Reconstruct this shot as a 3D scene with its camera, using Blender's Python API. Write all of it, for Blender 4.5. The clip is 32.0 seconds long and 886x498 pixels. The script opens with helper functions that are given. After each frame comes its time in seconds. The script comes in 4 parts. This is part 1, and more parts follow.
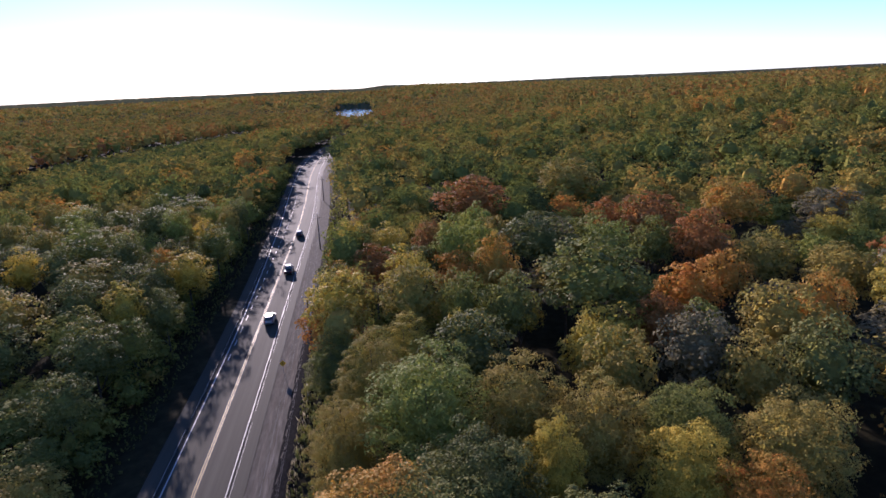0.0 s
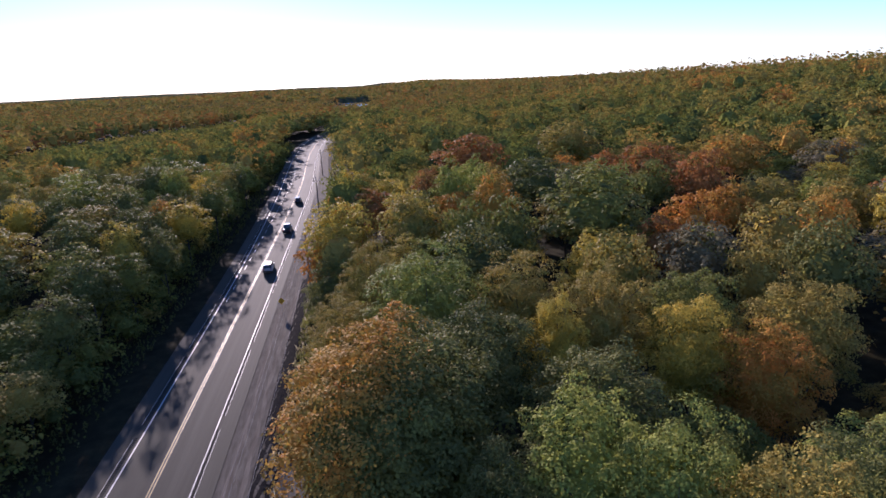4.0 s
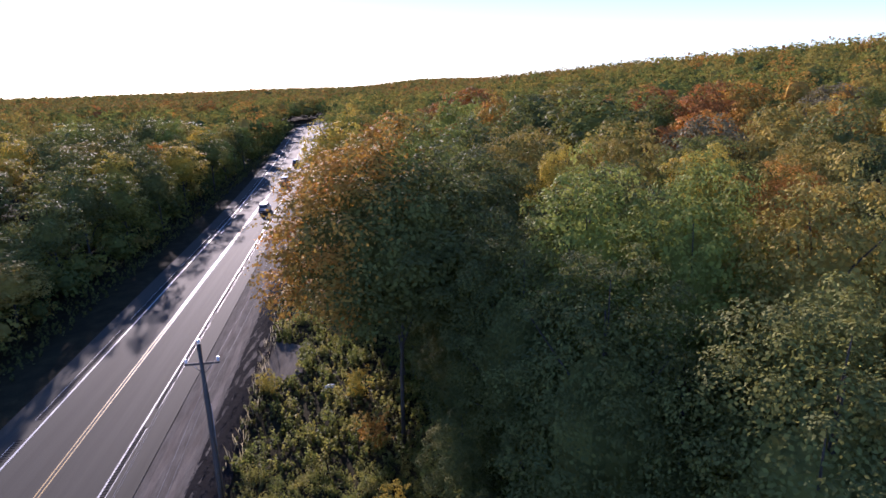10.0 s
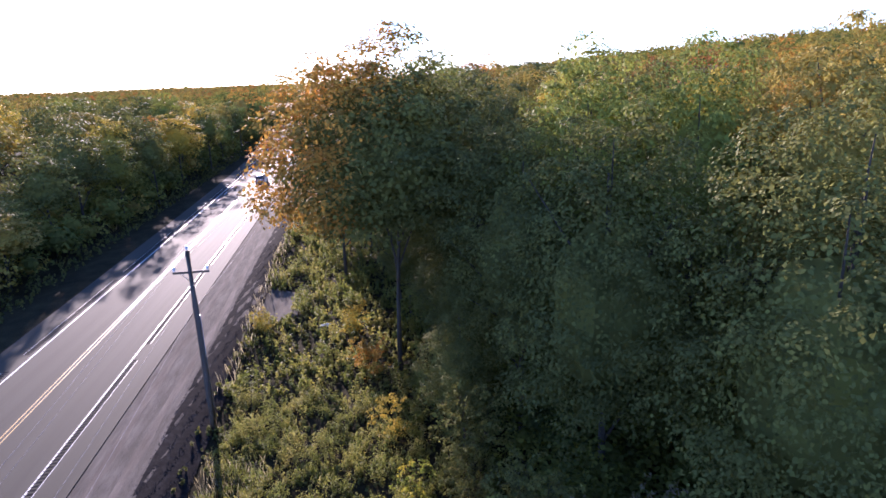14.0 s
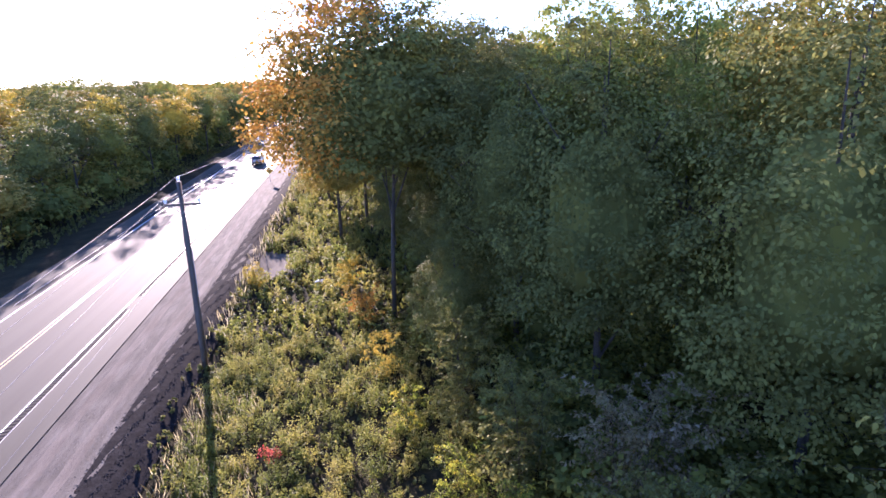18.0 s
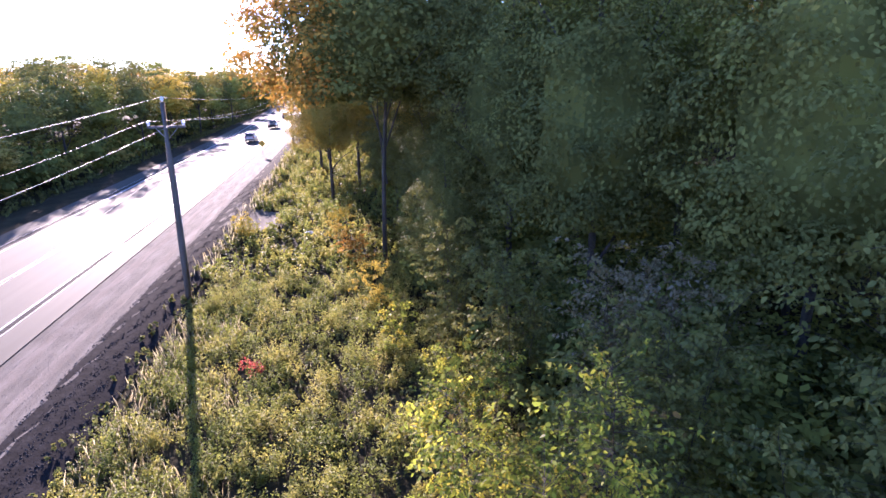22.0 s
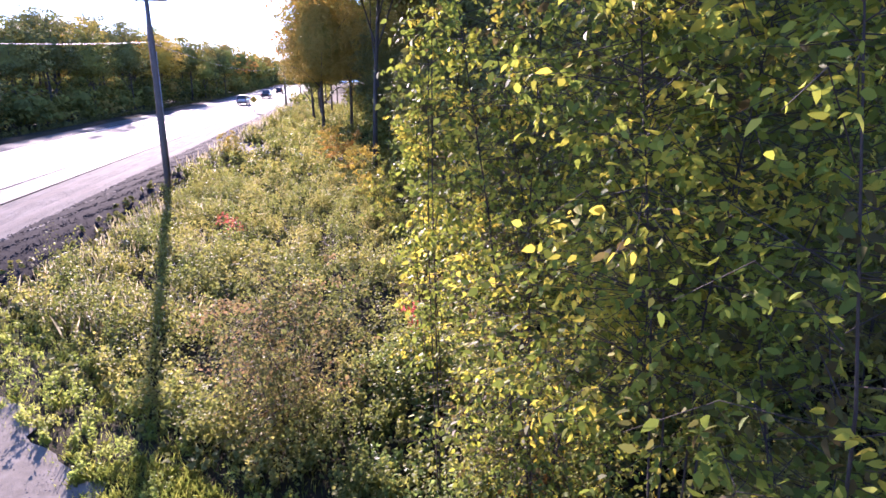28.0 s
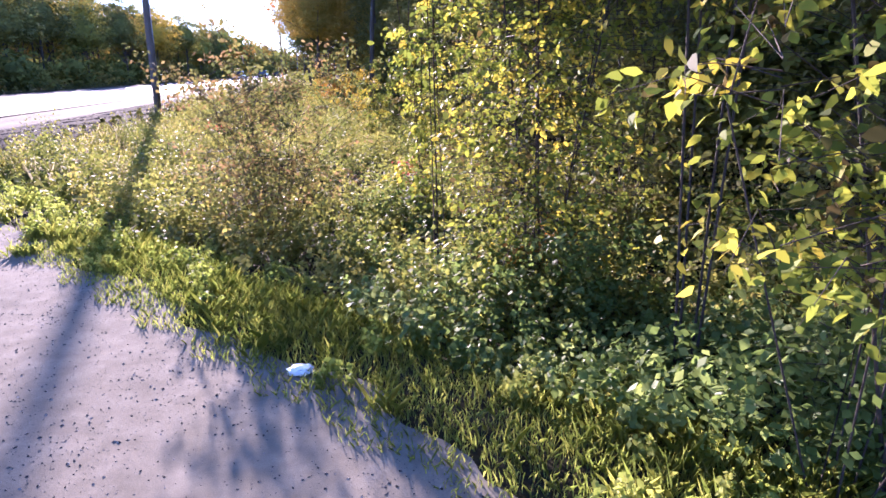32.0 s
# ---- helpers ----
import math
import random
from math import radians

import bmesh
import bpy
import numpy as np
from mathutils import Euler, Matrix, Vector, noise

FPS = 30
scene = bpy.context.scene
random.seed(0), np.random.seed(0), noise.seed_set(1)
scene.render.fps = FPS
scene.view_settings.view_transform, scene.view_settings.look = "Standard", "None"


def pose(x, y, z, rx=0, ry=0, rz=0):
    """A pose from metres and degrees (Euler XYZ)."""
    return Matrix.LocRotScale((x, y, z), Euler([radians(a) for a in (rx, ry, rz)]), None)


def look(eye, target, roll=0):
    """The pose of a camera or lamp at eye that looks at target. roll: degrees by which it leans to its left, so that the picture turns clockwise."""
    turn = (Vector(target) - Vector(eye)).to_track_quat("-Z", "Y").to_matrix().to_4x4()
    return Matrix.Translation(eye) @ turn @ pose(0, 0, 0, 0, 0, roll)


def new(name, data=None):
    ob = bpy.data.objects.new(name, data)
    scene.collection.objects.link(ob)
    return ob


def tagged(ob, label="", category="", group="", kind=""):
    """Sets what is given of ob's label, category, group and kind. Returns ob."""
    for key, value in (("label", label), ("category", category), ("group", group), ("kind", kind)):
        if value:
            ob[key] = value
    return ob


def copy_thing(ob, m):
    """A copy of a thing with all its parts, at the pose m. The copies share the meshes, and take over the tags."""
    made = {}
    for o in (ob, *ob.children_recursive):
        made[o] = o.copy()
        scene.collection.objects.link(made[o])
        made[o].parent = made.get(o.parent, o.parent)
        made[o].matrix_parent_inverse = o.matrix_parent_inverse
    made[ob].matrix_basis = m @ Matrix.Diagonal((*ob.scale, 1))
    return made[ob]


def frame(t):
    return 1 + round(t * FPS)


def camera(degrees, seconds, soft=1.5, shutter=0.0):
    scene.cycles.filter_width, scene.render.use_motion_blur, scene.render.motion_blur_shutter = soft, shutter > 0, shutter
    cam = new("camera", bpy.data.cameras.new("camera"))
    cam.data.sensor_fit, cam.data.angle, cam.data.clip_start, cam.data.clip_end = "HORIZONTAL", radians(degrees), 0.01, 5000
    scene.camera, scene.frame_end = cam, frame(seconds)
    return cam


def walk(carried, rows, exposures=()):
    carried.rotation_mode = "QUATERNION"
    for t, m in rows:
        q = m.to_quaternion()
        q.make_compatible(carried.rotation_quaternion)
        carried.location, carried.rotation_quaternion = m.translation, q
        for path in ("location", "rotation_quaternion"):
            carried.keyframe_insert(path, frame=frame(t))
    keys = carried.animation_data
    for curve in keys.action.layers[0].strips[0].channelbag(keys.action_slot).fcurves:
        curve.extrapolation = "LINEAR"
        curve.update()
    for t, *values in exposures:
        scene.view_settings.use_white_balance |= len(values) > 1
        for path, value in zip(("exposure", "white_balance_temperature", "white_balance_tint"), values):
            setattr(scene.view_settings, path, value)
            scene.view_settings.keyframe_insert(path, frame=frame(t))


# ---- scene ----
cam = camera(72.0, 32.0, soft=1.6)
PATH = [
    (0, 1.53, 3.61, 43.51, -7.19, -15.63, -2.62),
    (0.5, 1.49, 3.45, 42.27, -7.21, -15.63, -2.61),
    (1, 1.41, 3.27, 41.08, -7.21, -15.61, -2.60),
    (1.5, 1.31, 3.08, 39.88, -7.20, -15.63, -2.59),
    (2, 1.20, 2.83, 38.73, -7.21, -15.65, -2.58),
    (2.5, 1.04, 2.54, 37.62, -7.24, -15.68, -2.57),
    (3, 0.88, 2.15, 36.48, -7.31, -15.72, -2.56),
    (3.5, 0.74, 1.80, 35.33, -7.34, -15.74, -2.57),
    (5.5, 0.60, 1.34, 30.45, -7.26, -15.65, -2.52),
    (6, 0.57, 1.29, 29.41, -7.24, -15.67, -2.53),
    (6.5, 0.54, 1.28, 28.43, -7.20, -15.68, -2.57),
    (7, 0.53, 1.26, 27.46, -7.15, -15.70, -2.59),
    (7.5, 0.50, 1.18, 26.53, -7.14, -15.68, -2.60),
    (8, 0.44, 1.04, 25.62, -7.17, -15.63, -2.56),
    (8.5, 0.36, 0.87, 24.80, -7.23, -15.57, -2.49),
    (9, 0.27, 0.69, 24.03, -7.29, -15.49, -2.40),
    (9.5, 0.20, 0.50, 23.29, -7.35, -15.46, -2.31),
    (10, 0.13, 0.35, 22.52, -7.39, -15.46, -2.27),
    (10.5, 0.11, 0.32, 21.75, -7.42, -15.46, -2.29),
    (11, 0.12, 0.28, 21.00, -7.41, -15.49, -2.30),
    (11.5, 0.10, 0.27, 20.35, -7.40, -15.55, -2.33),
    (12, 0.11, 0.25, 19.75, -7.40, -15.61, -2.38),
    (12.5, 0.08, 0.19, 19.17, -7.39, -15.66, -2.43),
    (13, 0.05, 0.13, 18.65, -7.42, -15.69, -2.47),
    (13.5, 0.07, 0.12, 18.13, -7.42, -15.71, -2.47),
    (14, 0.06, 0.10, 17.63, -7.41, -15.73, -2.47),
    (14.5, 0.06, 0.08, 17.20, -7.44, -15.72, -2.47),
    (16.5, -0.04, -0.37, 15.59, -7.61, -15.59, -2.24),
    (17, -0.04, -0.41, 15.12, -7.63, -15.59, -2.18),
    (17.5, -0.03, -0.44, 14.72, -7.66, -15.63, -2.12),
    (18, -0.01, -0.50, 14.30, -7.66, -15.73, -2.05),
    (18.5, 0.05, -0.55, 13.90, -7.62, -15.84, -1.95),
    (19, 0.10, -0.55, 13.43, -7.60, -15.93, -1.87),
    (19.5, 0.16, -0.61, 12.98, -7.53, -15.96, -1.75),
    (20, 0.18, -0.64, 12.49, -7.56, -15.92, -1.66),
    (20.5, 0.17, -0.66, 12.00, -7.66, -15.86, -1.59),
    (21, 0.17, -0.67, 11.52, -7.80, -15.79, -1.54),
    (21.5, 0.12, -0.68, 11.05, -7.96, -15.76, -1.49),
    (22, 0.06, -0.69, 10.60, -8.12, -15.78, -1.42),
    (22.5, 0.03, -0.69, 10.17, -8.28, -15.85, -1.33),
    (23, -0.02, -0.70, 9.70, -8.40, -15.91, -1.22),
    (23.5, -0.06, -0.77, 9.26, -8.45, -15.91, -1.09),
    (24, -0.09, -0.77, 8.78, -8.49, -15.89, -0.95),
    (24.5, -0.14, -0.73, 8.28, -8.52, -15.89, -0.81),
    (26.5, -0.05, -0.82, 6.49, -8.65, -15.89, -0.21),
    (27, -0.02, -0.88, 6.05, -8.71, -15.92, -0.14),
    (27.5, 0.01, -0.93, 5.62, -8.76, -15.93, -0.11),
    (28, 0.05, -0.98, 5.14, -8.79, -15.95, -0.11),
    (28.5, 0.09, -1.02, 4.67, -8.79, -15.96, -0.13),
    (29, 0.11, -1.00, 4.16, -8.76, -15.98, -0.16),
    (29.5, 0.13, -1.01, 3.65, -8.75, -16.03, -0.19),
    (30, 0.08, -0.98, 3.16, -8.76, -16.04, -0.23),
    (30.5, 0.04, -1.01, 2.68, -8.82, -16.08, -0.23),
    (31, 0.02, -1.02, 2.22, -8.86, -16.21, -0.12),
    (31.5, 0.03, -1.04, 2.01, -8.93, -16.30, -0.02),
    (32, 0.03, -1.07, 1.90, -8.98, -16.33, 0.07),
]
EXPOSURE = [(0.0, 0.95, 5550, 36), (7.0, 1.05, 5550, 36), (11.0, 1.45, 5550, 37), (14.5, 2.05, 5600, 40), (17.0, 2.5, 5650, 42), (20.0, 2.75, 5750, 43), (24.0, 2.8, 5700, 45), (28.0, 2.72, 5600, 46), (32.0, 2.8, 5500, 46)]
walk(cam, [(t, pose(x, y, z, 0, 0, yaw) @ pose(0, 0, 0, 90 + pitch) @ pose(0, 0, 0, 0, 0, roll)) for t, x, y, z, yaw, pitch, roll in PATH], EXPOSURE)

# ---- light ----
SUN_AZ, SUN_EL = 13.8, 14.5      # degrees to the left of the road's direction, and above the horizon
world = bpy.data.worlds.new("sky")
scene.world = world
world.use_nodes = True
sky = world.node_tree.nodes.new("ShaderNodeTexSky")
sky.sky_type, sky.sun_disc = "NISHITA", False
sky.sun_elevation, sky.sun_rotation = radians(SUN_EL), radians(-SUN_AZ)
sky.altitude = 1300
sky.dust_density, sky.air_density, sky.ozone_density = 0.1, 1.0, 4.0
world.node_tree.links.new(sky.outputs[0], world.node_tree.nodes["Background"].inputs[0])
world.node_tree.nodes["Background"].inputs[1].default_value = 0.11
sun = new("sun", bpy.data.lights.new("sun", "SUN"))
sun.data.energy, sun.data.angle, sun.data.color = 5.0, radians(0.6), (1.0, 0.86, 0.66)
sun_dir = Vector((-math.sin(radians(SUN_AZ)) * math.cos(radians(SUN_EL)), math.cos(radians(SUN_AZ)) * math.cos(radians(SUN_EL)), math.sin(radians(SUN_EL))))
sun.matrix_world = look(sun_dir * 300, (0, 0, 0))


# ---- materials ----
def material(name, rough=0.8, metal=0.0, spec=0.3):
    m = bpy.data.materials.new(name)
    m.use_nodes = True
    b = m.node_tree.nodes["Principled BSDF"]
    b.inputs["Roughness"].default_value = rough
    b.inputs["Metallic"].default_value = metal
    b.inputs["Specular IOR Level"].default_value = spec
    return m, m.node_tree.nodes, m.node_tree.links, b


def ramp(nodes, stops):
    r = nodes.new("ShaderNodeValToRGB")
    e = r.color_ramp.elements
    while len(e) < len(stops):
        e.new(0.5)
    for k, (p, c) in zip(e, stops):
        k.position, k.color = p, (*c, 1)
    return r


def noise_node(nodes, links, scale, detail=4.0, rough=0.6, stretch=None):
    n = nodes.new("ShaderNodeTexNoise")
    n.inputs["Scale"].default_value, n.inputs["Detail"].default_value, n.inputs["Roughness"].default_value = scale, detail, rough
    g = nodes.new("ShaderNodeNewGeometry")
    if stretch:
        mp = nodes.new("ShaderNodeMapping")
        mp.inputs["Scale"].default_value = stretch
        links.new(g.outputs["Position"], mp.inputs["Vector"])
        links.new(mp.outputs[0], n.inputs["Vector"])
    else:
        links.new(g.outputs["Position"], n.inputs["Vector"])
    return n


def surface(name, colours, scale, rough=0.85, fine=40.0, bump=0.3, depth=0.02, spec=0.3, stretch=None, metal=0.0):
    """A surface whose colour runs over the given stops by two scales of noise, with a fine relief."""
    m, nodes, links, b = material(name, rough, metal, spec)
    a, f = noise_node(nodes, links, scale, 5, 0.6, stretch), noise_node(nodes, links, fine, 3, 0.6)
    mix = nodes.new("ShaderNodeMix")
    mix.inputs[0].default_value = 0.4
    links.new(a.outputs[0], mix.inputs[2])
    links.new(f.outputs[0], mix.inputs[3])
    k = len(colours)
    r = ramp(nodes, [(0.32 + 0.36 * i / max(1, k - 1), c) for i, c in enumerate(colours)])
    links.new(mix.outputs[0], r.inputs[0])
    links.new(r.outputs[0], b.inputs["Base Color"])
    bp = nodes.new("ShaderNodeBump")
    bp.inputs["Strength"].default_value, bp.inputs["Distance"].default_value = bump, depth
    links.new(mix.outputs[0], bp.inputs["Height"])
    links.new(bp.outputs[0], b.inputs["Normal"])
    return m


def leafy(name, colours, glow=0.27, rough=0.7, tree=0.3, tint=False, spec=0.12, patch=0.7):
    """Leaves: each leaf takes its own colour between the stops, shifted for the whole tree; light shines through."""
    m, nodes, links, b = material(name, rough, 0.0, spec)
    g, o = nodes.new("ShaderNodeNewGeometry"), nodes.new("ShaderNodeObjectInfo")
    mix = nodes.new("ShaderNodeMix")
    mix.inputs[0].default_value = tree
    at = nodes.new("ShaderNodeAttribute")
    at.attribute_name = "tint"
    if tint:
        links.new(g.outputs["Random Per Island"], mix.inputs[2])
        links.new(at.outputs["Fac"], mix.inputs[3])
    else:
        # leaf by leaf, then clump by clump, then tree by tree
        pair = nodes.new("ShaderNodeMix")
        pair.inputs[0].default_value = 0.75
        links.new(g.outputs["Random Per Island"], pair.inputs[2])
        links.new(at.outputs["Fac"], pair.inputs[3])
        links.new(pair.outputs[0], mix.inputs[2])
        links.new(o.outputs["Random"], mix.inputs[3])
    big = noise_node(nodes, links, 0.35, 2)
    add = nodes.new("ShaderNodeMath")
    add.operation = "MULTIPLY_ADD"
    add.inputs[1].default_value, add.inputs[2].default_value = patch, -0.5 * patch
    links.new(big.outputs[0], add.inputs[0])
    add2 = nodes.new("ShaderNodeMath")
    links.new(mix.outputs[0], add2.inputs[0])
    links.new(add.outputs[0], add2.inputs[1])
    k = len(colours)
    r = ramp(nodes, [(0.1 + 0.8 * i / max(1, k - 1), c) for i, c in enumerate(colours)])
    links.new(add2.outputs[0], r.inputs[0])
    links.new(r.outputs[0], b.inputs["Base Color"])
    t = nodes.new("ShaderNodeBsdfTranslucent")
    links.new(r.outputs[0], t.inputs[0])
    s = nodes.new("ShaderNodeMixShader")
    s.inputs[0].default_value = glow
    links.new(b.outputs[0], s.inputs[1])
    links.new(t.outputs[0], s.inputs[2])
    links.new(s.outputs[0], nodes["Material Output"].inputs[0])
    return m


GREEN, OLIVE, DARK = (0.19, 0.19, 0.043), (0.34, 0.245, 0.055), (0.115, 0.12, 0.039)
RUST, RED, GREY = (0.34, 0.145, 0.042), (0.44, 0.07, 0.06), (0.27, 0.23, 0.145)
PALETTE = {
    "green": ("green_leaves", [DARK, GREEN, (0.268, 0.268, 0.055)]),
    "bright": ("bright_green_leaves", [GREEN, (0.244, 0.268, 0.055), (0.366, 0.354, 0.067)]),
    "olive": ("olive_leaves", [GREEN, OLIVE, (0.342, 0.281, 0.061)]),
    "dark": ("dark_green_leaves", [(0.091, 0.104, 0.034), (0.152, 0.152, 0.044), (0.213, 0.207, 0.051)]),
    "yellow": ("yellowing_leaves", [(0.268, 0.232, 0.049), (0.464, 0.354, 0.055), (0.634, 0.439, 0.061)]),
    "orange": ("orange_leaves", [(0.293, 0.22, 0.049), (0.439, 0.244, 0.044), (0.573, 0.207, 0.037)]),
    "rust": ("rusty_leaves", [(0.207, 0.146, 0.049), RUST, (0.464, 0.195, 0.043)]),
    "red": ("red_leaves", [RUST, RED, (0.366, 0.085, 0.061)]),
    "grey": ("dull_leaves", [(0.146, 0.122, 0.061), (0.207, 0.177, 0.085), GREY]),
}
LEAVES = {k: leafy(n, c, spec=0.06) for k, (n, c) in PALETTE.items()}
# the dense heart of a crown lets no light through
HEARTS = {k: leafy("inner_" + n, c, 0.0, spec=0.0) for k, (n, c) in PALETTE.items()}
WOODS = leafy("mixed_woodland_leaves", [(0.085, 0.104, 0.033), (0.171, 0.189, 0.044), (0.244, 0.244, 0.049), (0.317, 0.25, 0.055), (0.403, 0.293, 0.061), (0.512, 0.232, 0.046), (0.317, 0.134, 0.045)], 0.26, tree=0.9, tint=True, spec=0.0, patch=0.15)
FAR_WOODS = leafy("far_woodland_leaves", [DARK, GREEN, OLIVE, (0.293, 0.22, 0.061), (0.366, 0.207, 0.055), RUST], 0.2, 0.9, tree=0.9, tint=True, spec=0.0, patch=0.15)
# darker copy of the woodland colours: shade inside the crowns put into the colour
WOODS_SHADED_HEART = leafy("shaded_inner_woodland_leaves", [(0.073, 0.085, 0.03), (0.134, 0.146, 0.037), (0.183, 0.183, 0.043), (0.256, 0.195, 0.049), (0.329, 0.244, 0.055), (0.439, 0.195, 0.043), (0.268, 0.122, 0.043)], 0.0, tree=0.9, tint=True, spec=0.0, patch=0.15)
# dulled, darker greens: the haze of distance is mixed into these leaf colours
HAZED_RIDGE = leafy("hazed_ridge_leaves", [(0.05, 0.06, 0.035), (0.075, 0.085, 0.045), (0.11, 0.1, 0.05), (0.13, 0.1, 0.055)], 0.0, 0.9, tree=0.72, tint=True, spec=0.0)
BARK = surface("grey_bark", [(0.03, 0.026, 0.022), (0.065, 0.056, 0.047), (0.115, 0.103, 0.09)], 3, 0.9, 22, 0.8, 0.03, stretch=(1, 1, 0.25))
ASPHALT = surface("worn_asphalt", [(0.044, 0.043, 0.034), (0.06, 0.058, 0.046), (0.078, 0.075, 0.06)], 0.5, 0.8, 90, 0.35, 0.008, 0.06, stretch=(1.6, 0.05, 1))
GRAVEL = surface("crushed_gravel", [(0.07, 0.062, 0.05), (0.115, 0.103, 0.084), (0.18, 0.163, 0.135)], 1.3, 0.95, 22, 0.8, 0.03, 0.03, stretch=(1.8, 0.3, 1))
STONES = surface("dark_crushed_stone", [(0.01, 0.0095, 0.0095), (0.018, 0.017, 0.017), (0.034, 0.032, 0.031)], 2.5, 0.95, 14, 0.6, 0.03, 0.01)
SOIL = surface("woodland_floor", [(0.015, 0.014, 0.009), (0.03, 0.027, 0.015), (0.05, 0.046, 0.022)], 0.5, 0.95, 9, 0.8, 0.1, 0.02)
WHITE_PAINT = surface("white_road_paint", [(0.28, 0.28, 0.26), (0.48, 0.48, 0.46), (0.58, 0.58, 0.55)], 3, 0.55, 60, 0.2, 0.004)
YELLOW_PAINT = surface("yellow_road_paint", [(0.26, 0.16, 0.04), (0.4, 0.25, 0.05), (0.47, 0.31, 0.08)], 3, 0.55, 60, 0.2, 0.004)
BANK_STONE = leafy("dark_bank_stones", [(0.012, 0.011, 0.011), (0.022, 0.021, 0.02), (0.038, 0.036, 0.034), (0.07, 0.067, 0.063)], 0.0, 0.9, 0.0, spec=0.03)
MIXED_STONE = leafy("mixed_stones", [(0.025, 0.023, 0.021), (0.06, 0.055, 0.05), (0.12, 0.11, 0.1), (0.26, 0.245, 0.225)], 0.0, 0.9, 0.0, spec=0.03)
POLE_WOOD = surface("weathered_pole_wood", [(0.06, 0.05, 0.042), (0.12, 0.1, 0.085), (0.17, 0.15, 0.13)], 2, 0.85, 30, 0.6, 0.01, stretch=(3, 3, 0.15))


# ---- mesh helpers ----
def poly_mesh(name, corners, mat, inner=None, inner_from=0, hues=None):
    """A mesh of loose faces, all with the same number of corners: an array of faces x corners x 3."""
    corners = np.asarray(corners, dtype=np.float32)
    n, k = corners.shape[:2]
    me = bpy.data.meshes.new(name)
    me.vertices.add(n * k)
    me.vertices.foreach_set("co", corners.ravel())
    me.loops.add(n * k)
    me.loops.foreach_set("vertex_index", np.arange(n * k, dtype=np.int32))
    me.polygons.add(n)
    me.polygons.foreach_set("loop_start", np.arange(0, n * k, k, dtype=np.int32))
    me.materials.append(mat)
    if inner:
        me.materials.append(inner)
        me.polygons.foreach_set("material_index", (np.arange(n) >= inner_from).astype(np.int32))
    tint = me.attributes.new("tint", "FLOAT", "FACE")
    tint.data.foreach_set("value", (np.random.default_rng(n).uniform(0, 1, n) if hues is None else hues).astype(np.float32))
    me.update(calc_edges=True)
    return me


def grid_mesh(name, pts, mat, smooth=True):
    """A mesh over a grid of points, rows x columns x 3."""
    pts = np.asarray(pts, dtype=np.float32)
    r, c = pts.shape[:2]
    i = np.arange(r * c).reshape(r, c)
    q = np.stack([i[:-1, :-1], i[:-1, 1:], i[1:, 1:], i[1:, :-1]], -1).reshape(-1, 4).astype(np.int32)
    me = bpy.data.meshes.new(name)
    me.vertices.add(r * c)
    me.vertices.foreach_set("co", pts.ravel())
    me.loops.add(q.size)
    me.loops.foreach_set("vertex_index", q.ravel())
    me.polygons.add(len(q))
    me.polygons.foreach_set("loop_start", np.arange(0, q.size, 4, dtype=np.int32))
    me.polygons.foreach_set("use_smooth", np.full(len(q), smooth))
    me.materials.append(mat)
    me.update(calc_edges=True)
    return me


def part(name, data, mat, parent, label=""):
    """Links a bmesh or a mesh as one object under a thing or a part."""
    if isinstance(data, bmesh.types.BMesh):
        me = bpy.data.meshes.new(name)
        data.to_mesh(me)
        data.free()
        me.materials.append(mat)
        data = me
    ob = new(name, data)
    ob.parent = parent
    if label:
        ob["label"] = label
    return ob


def thing(name, m, label, category, group="", kind=""):
    ob = new(name)
    ob.matrix_world = m
    return tagged(ob, label, category, group, kind)


def tube(bm, points, radii, sides=8, cap=True):
    """A tapered tube through the points."""
    points = [Vector(p) for p in points]
    rings = []
    for i, p in enumerate(points):
        d = (points[min(i + 1, len(points) - 1)] - points[max(i - 1, 0)]).normalized()
        q = d.to_track_quat("Z", "Y")
        rings.append([bm.verts.new(p + q @ Vector((math.cos(a) * radii[i], math.sin(a) * radii[i], 0))) for a in np.linspace(0, 2 * math.pi, sides, endpoint=False)])
    for a, b in zip(rings, rings[1:]):
        for k in range(sides):
            bm.faces.new((a[k], a[(k + 1) % sides], b[(k + 1) % sides], b[k])).smooth = True
    if cap:
        bm.faces.new(rings[-1])
        bm.faces.new(rings[0][::-1])


def box(bm, size, m=Matrix(), bevel=0.0):
    made = bmesh.ops.create_cube(bm, size=1.0, matrix=m @ Matrix.Diagonal((*size, 1)))["verts"]
    if bevel:
        es = list({e for v in made for e in v.link_edges})
        bmesh.ops.bevel(bm, geom=es, offset=bevel, segments=2, affect="EDGES")


# ---- the lie of the land ----
def smooth(a, b, v):
    t = np.clip((v - a) / (b - a), 0, 1)
    return t * t * (3 - 2 * t)


def road_x(y):
    """The road's centre line: straight, then a slight swing to the left and a long bend to the right."""
    y = np.asarray(y, dtype=float)
    return -20.0 - 4.0 * smooth(190, 330, y) + 0.0007 * np.maximum(0, y - 345) ** 2


def left_width(y):
    """How far the paved part reaches to the left of the centre line: a third lane opens."""
    return 6.3 + 3.4 * smooth(95, 260, np.asarray(y, dtype=float))


def layby_edge(y):
    """Where the gravel lay-by ends and the grass begins."""
    return 0.65 - (np.asarray(y, dtype=float) - 1.5) * 0.86


def verge(x, y):
    """How far a place lies within the green verge, away from shoulder and lay-by (below zero: on the gravel)."""
    return np.minimum((x - layby_edge(y)) * 0.76, x - road_x(y) - 9.4)


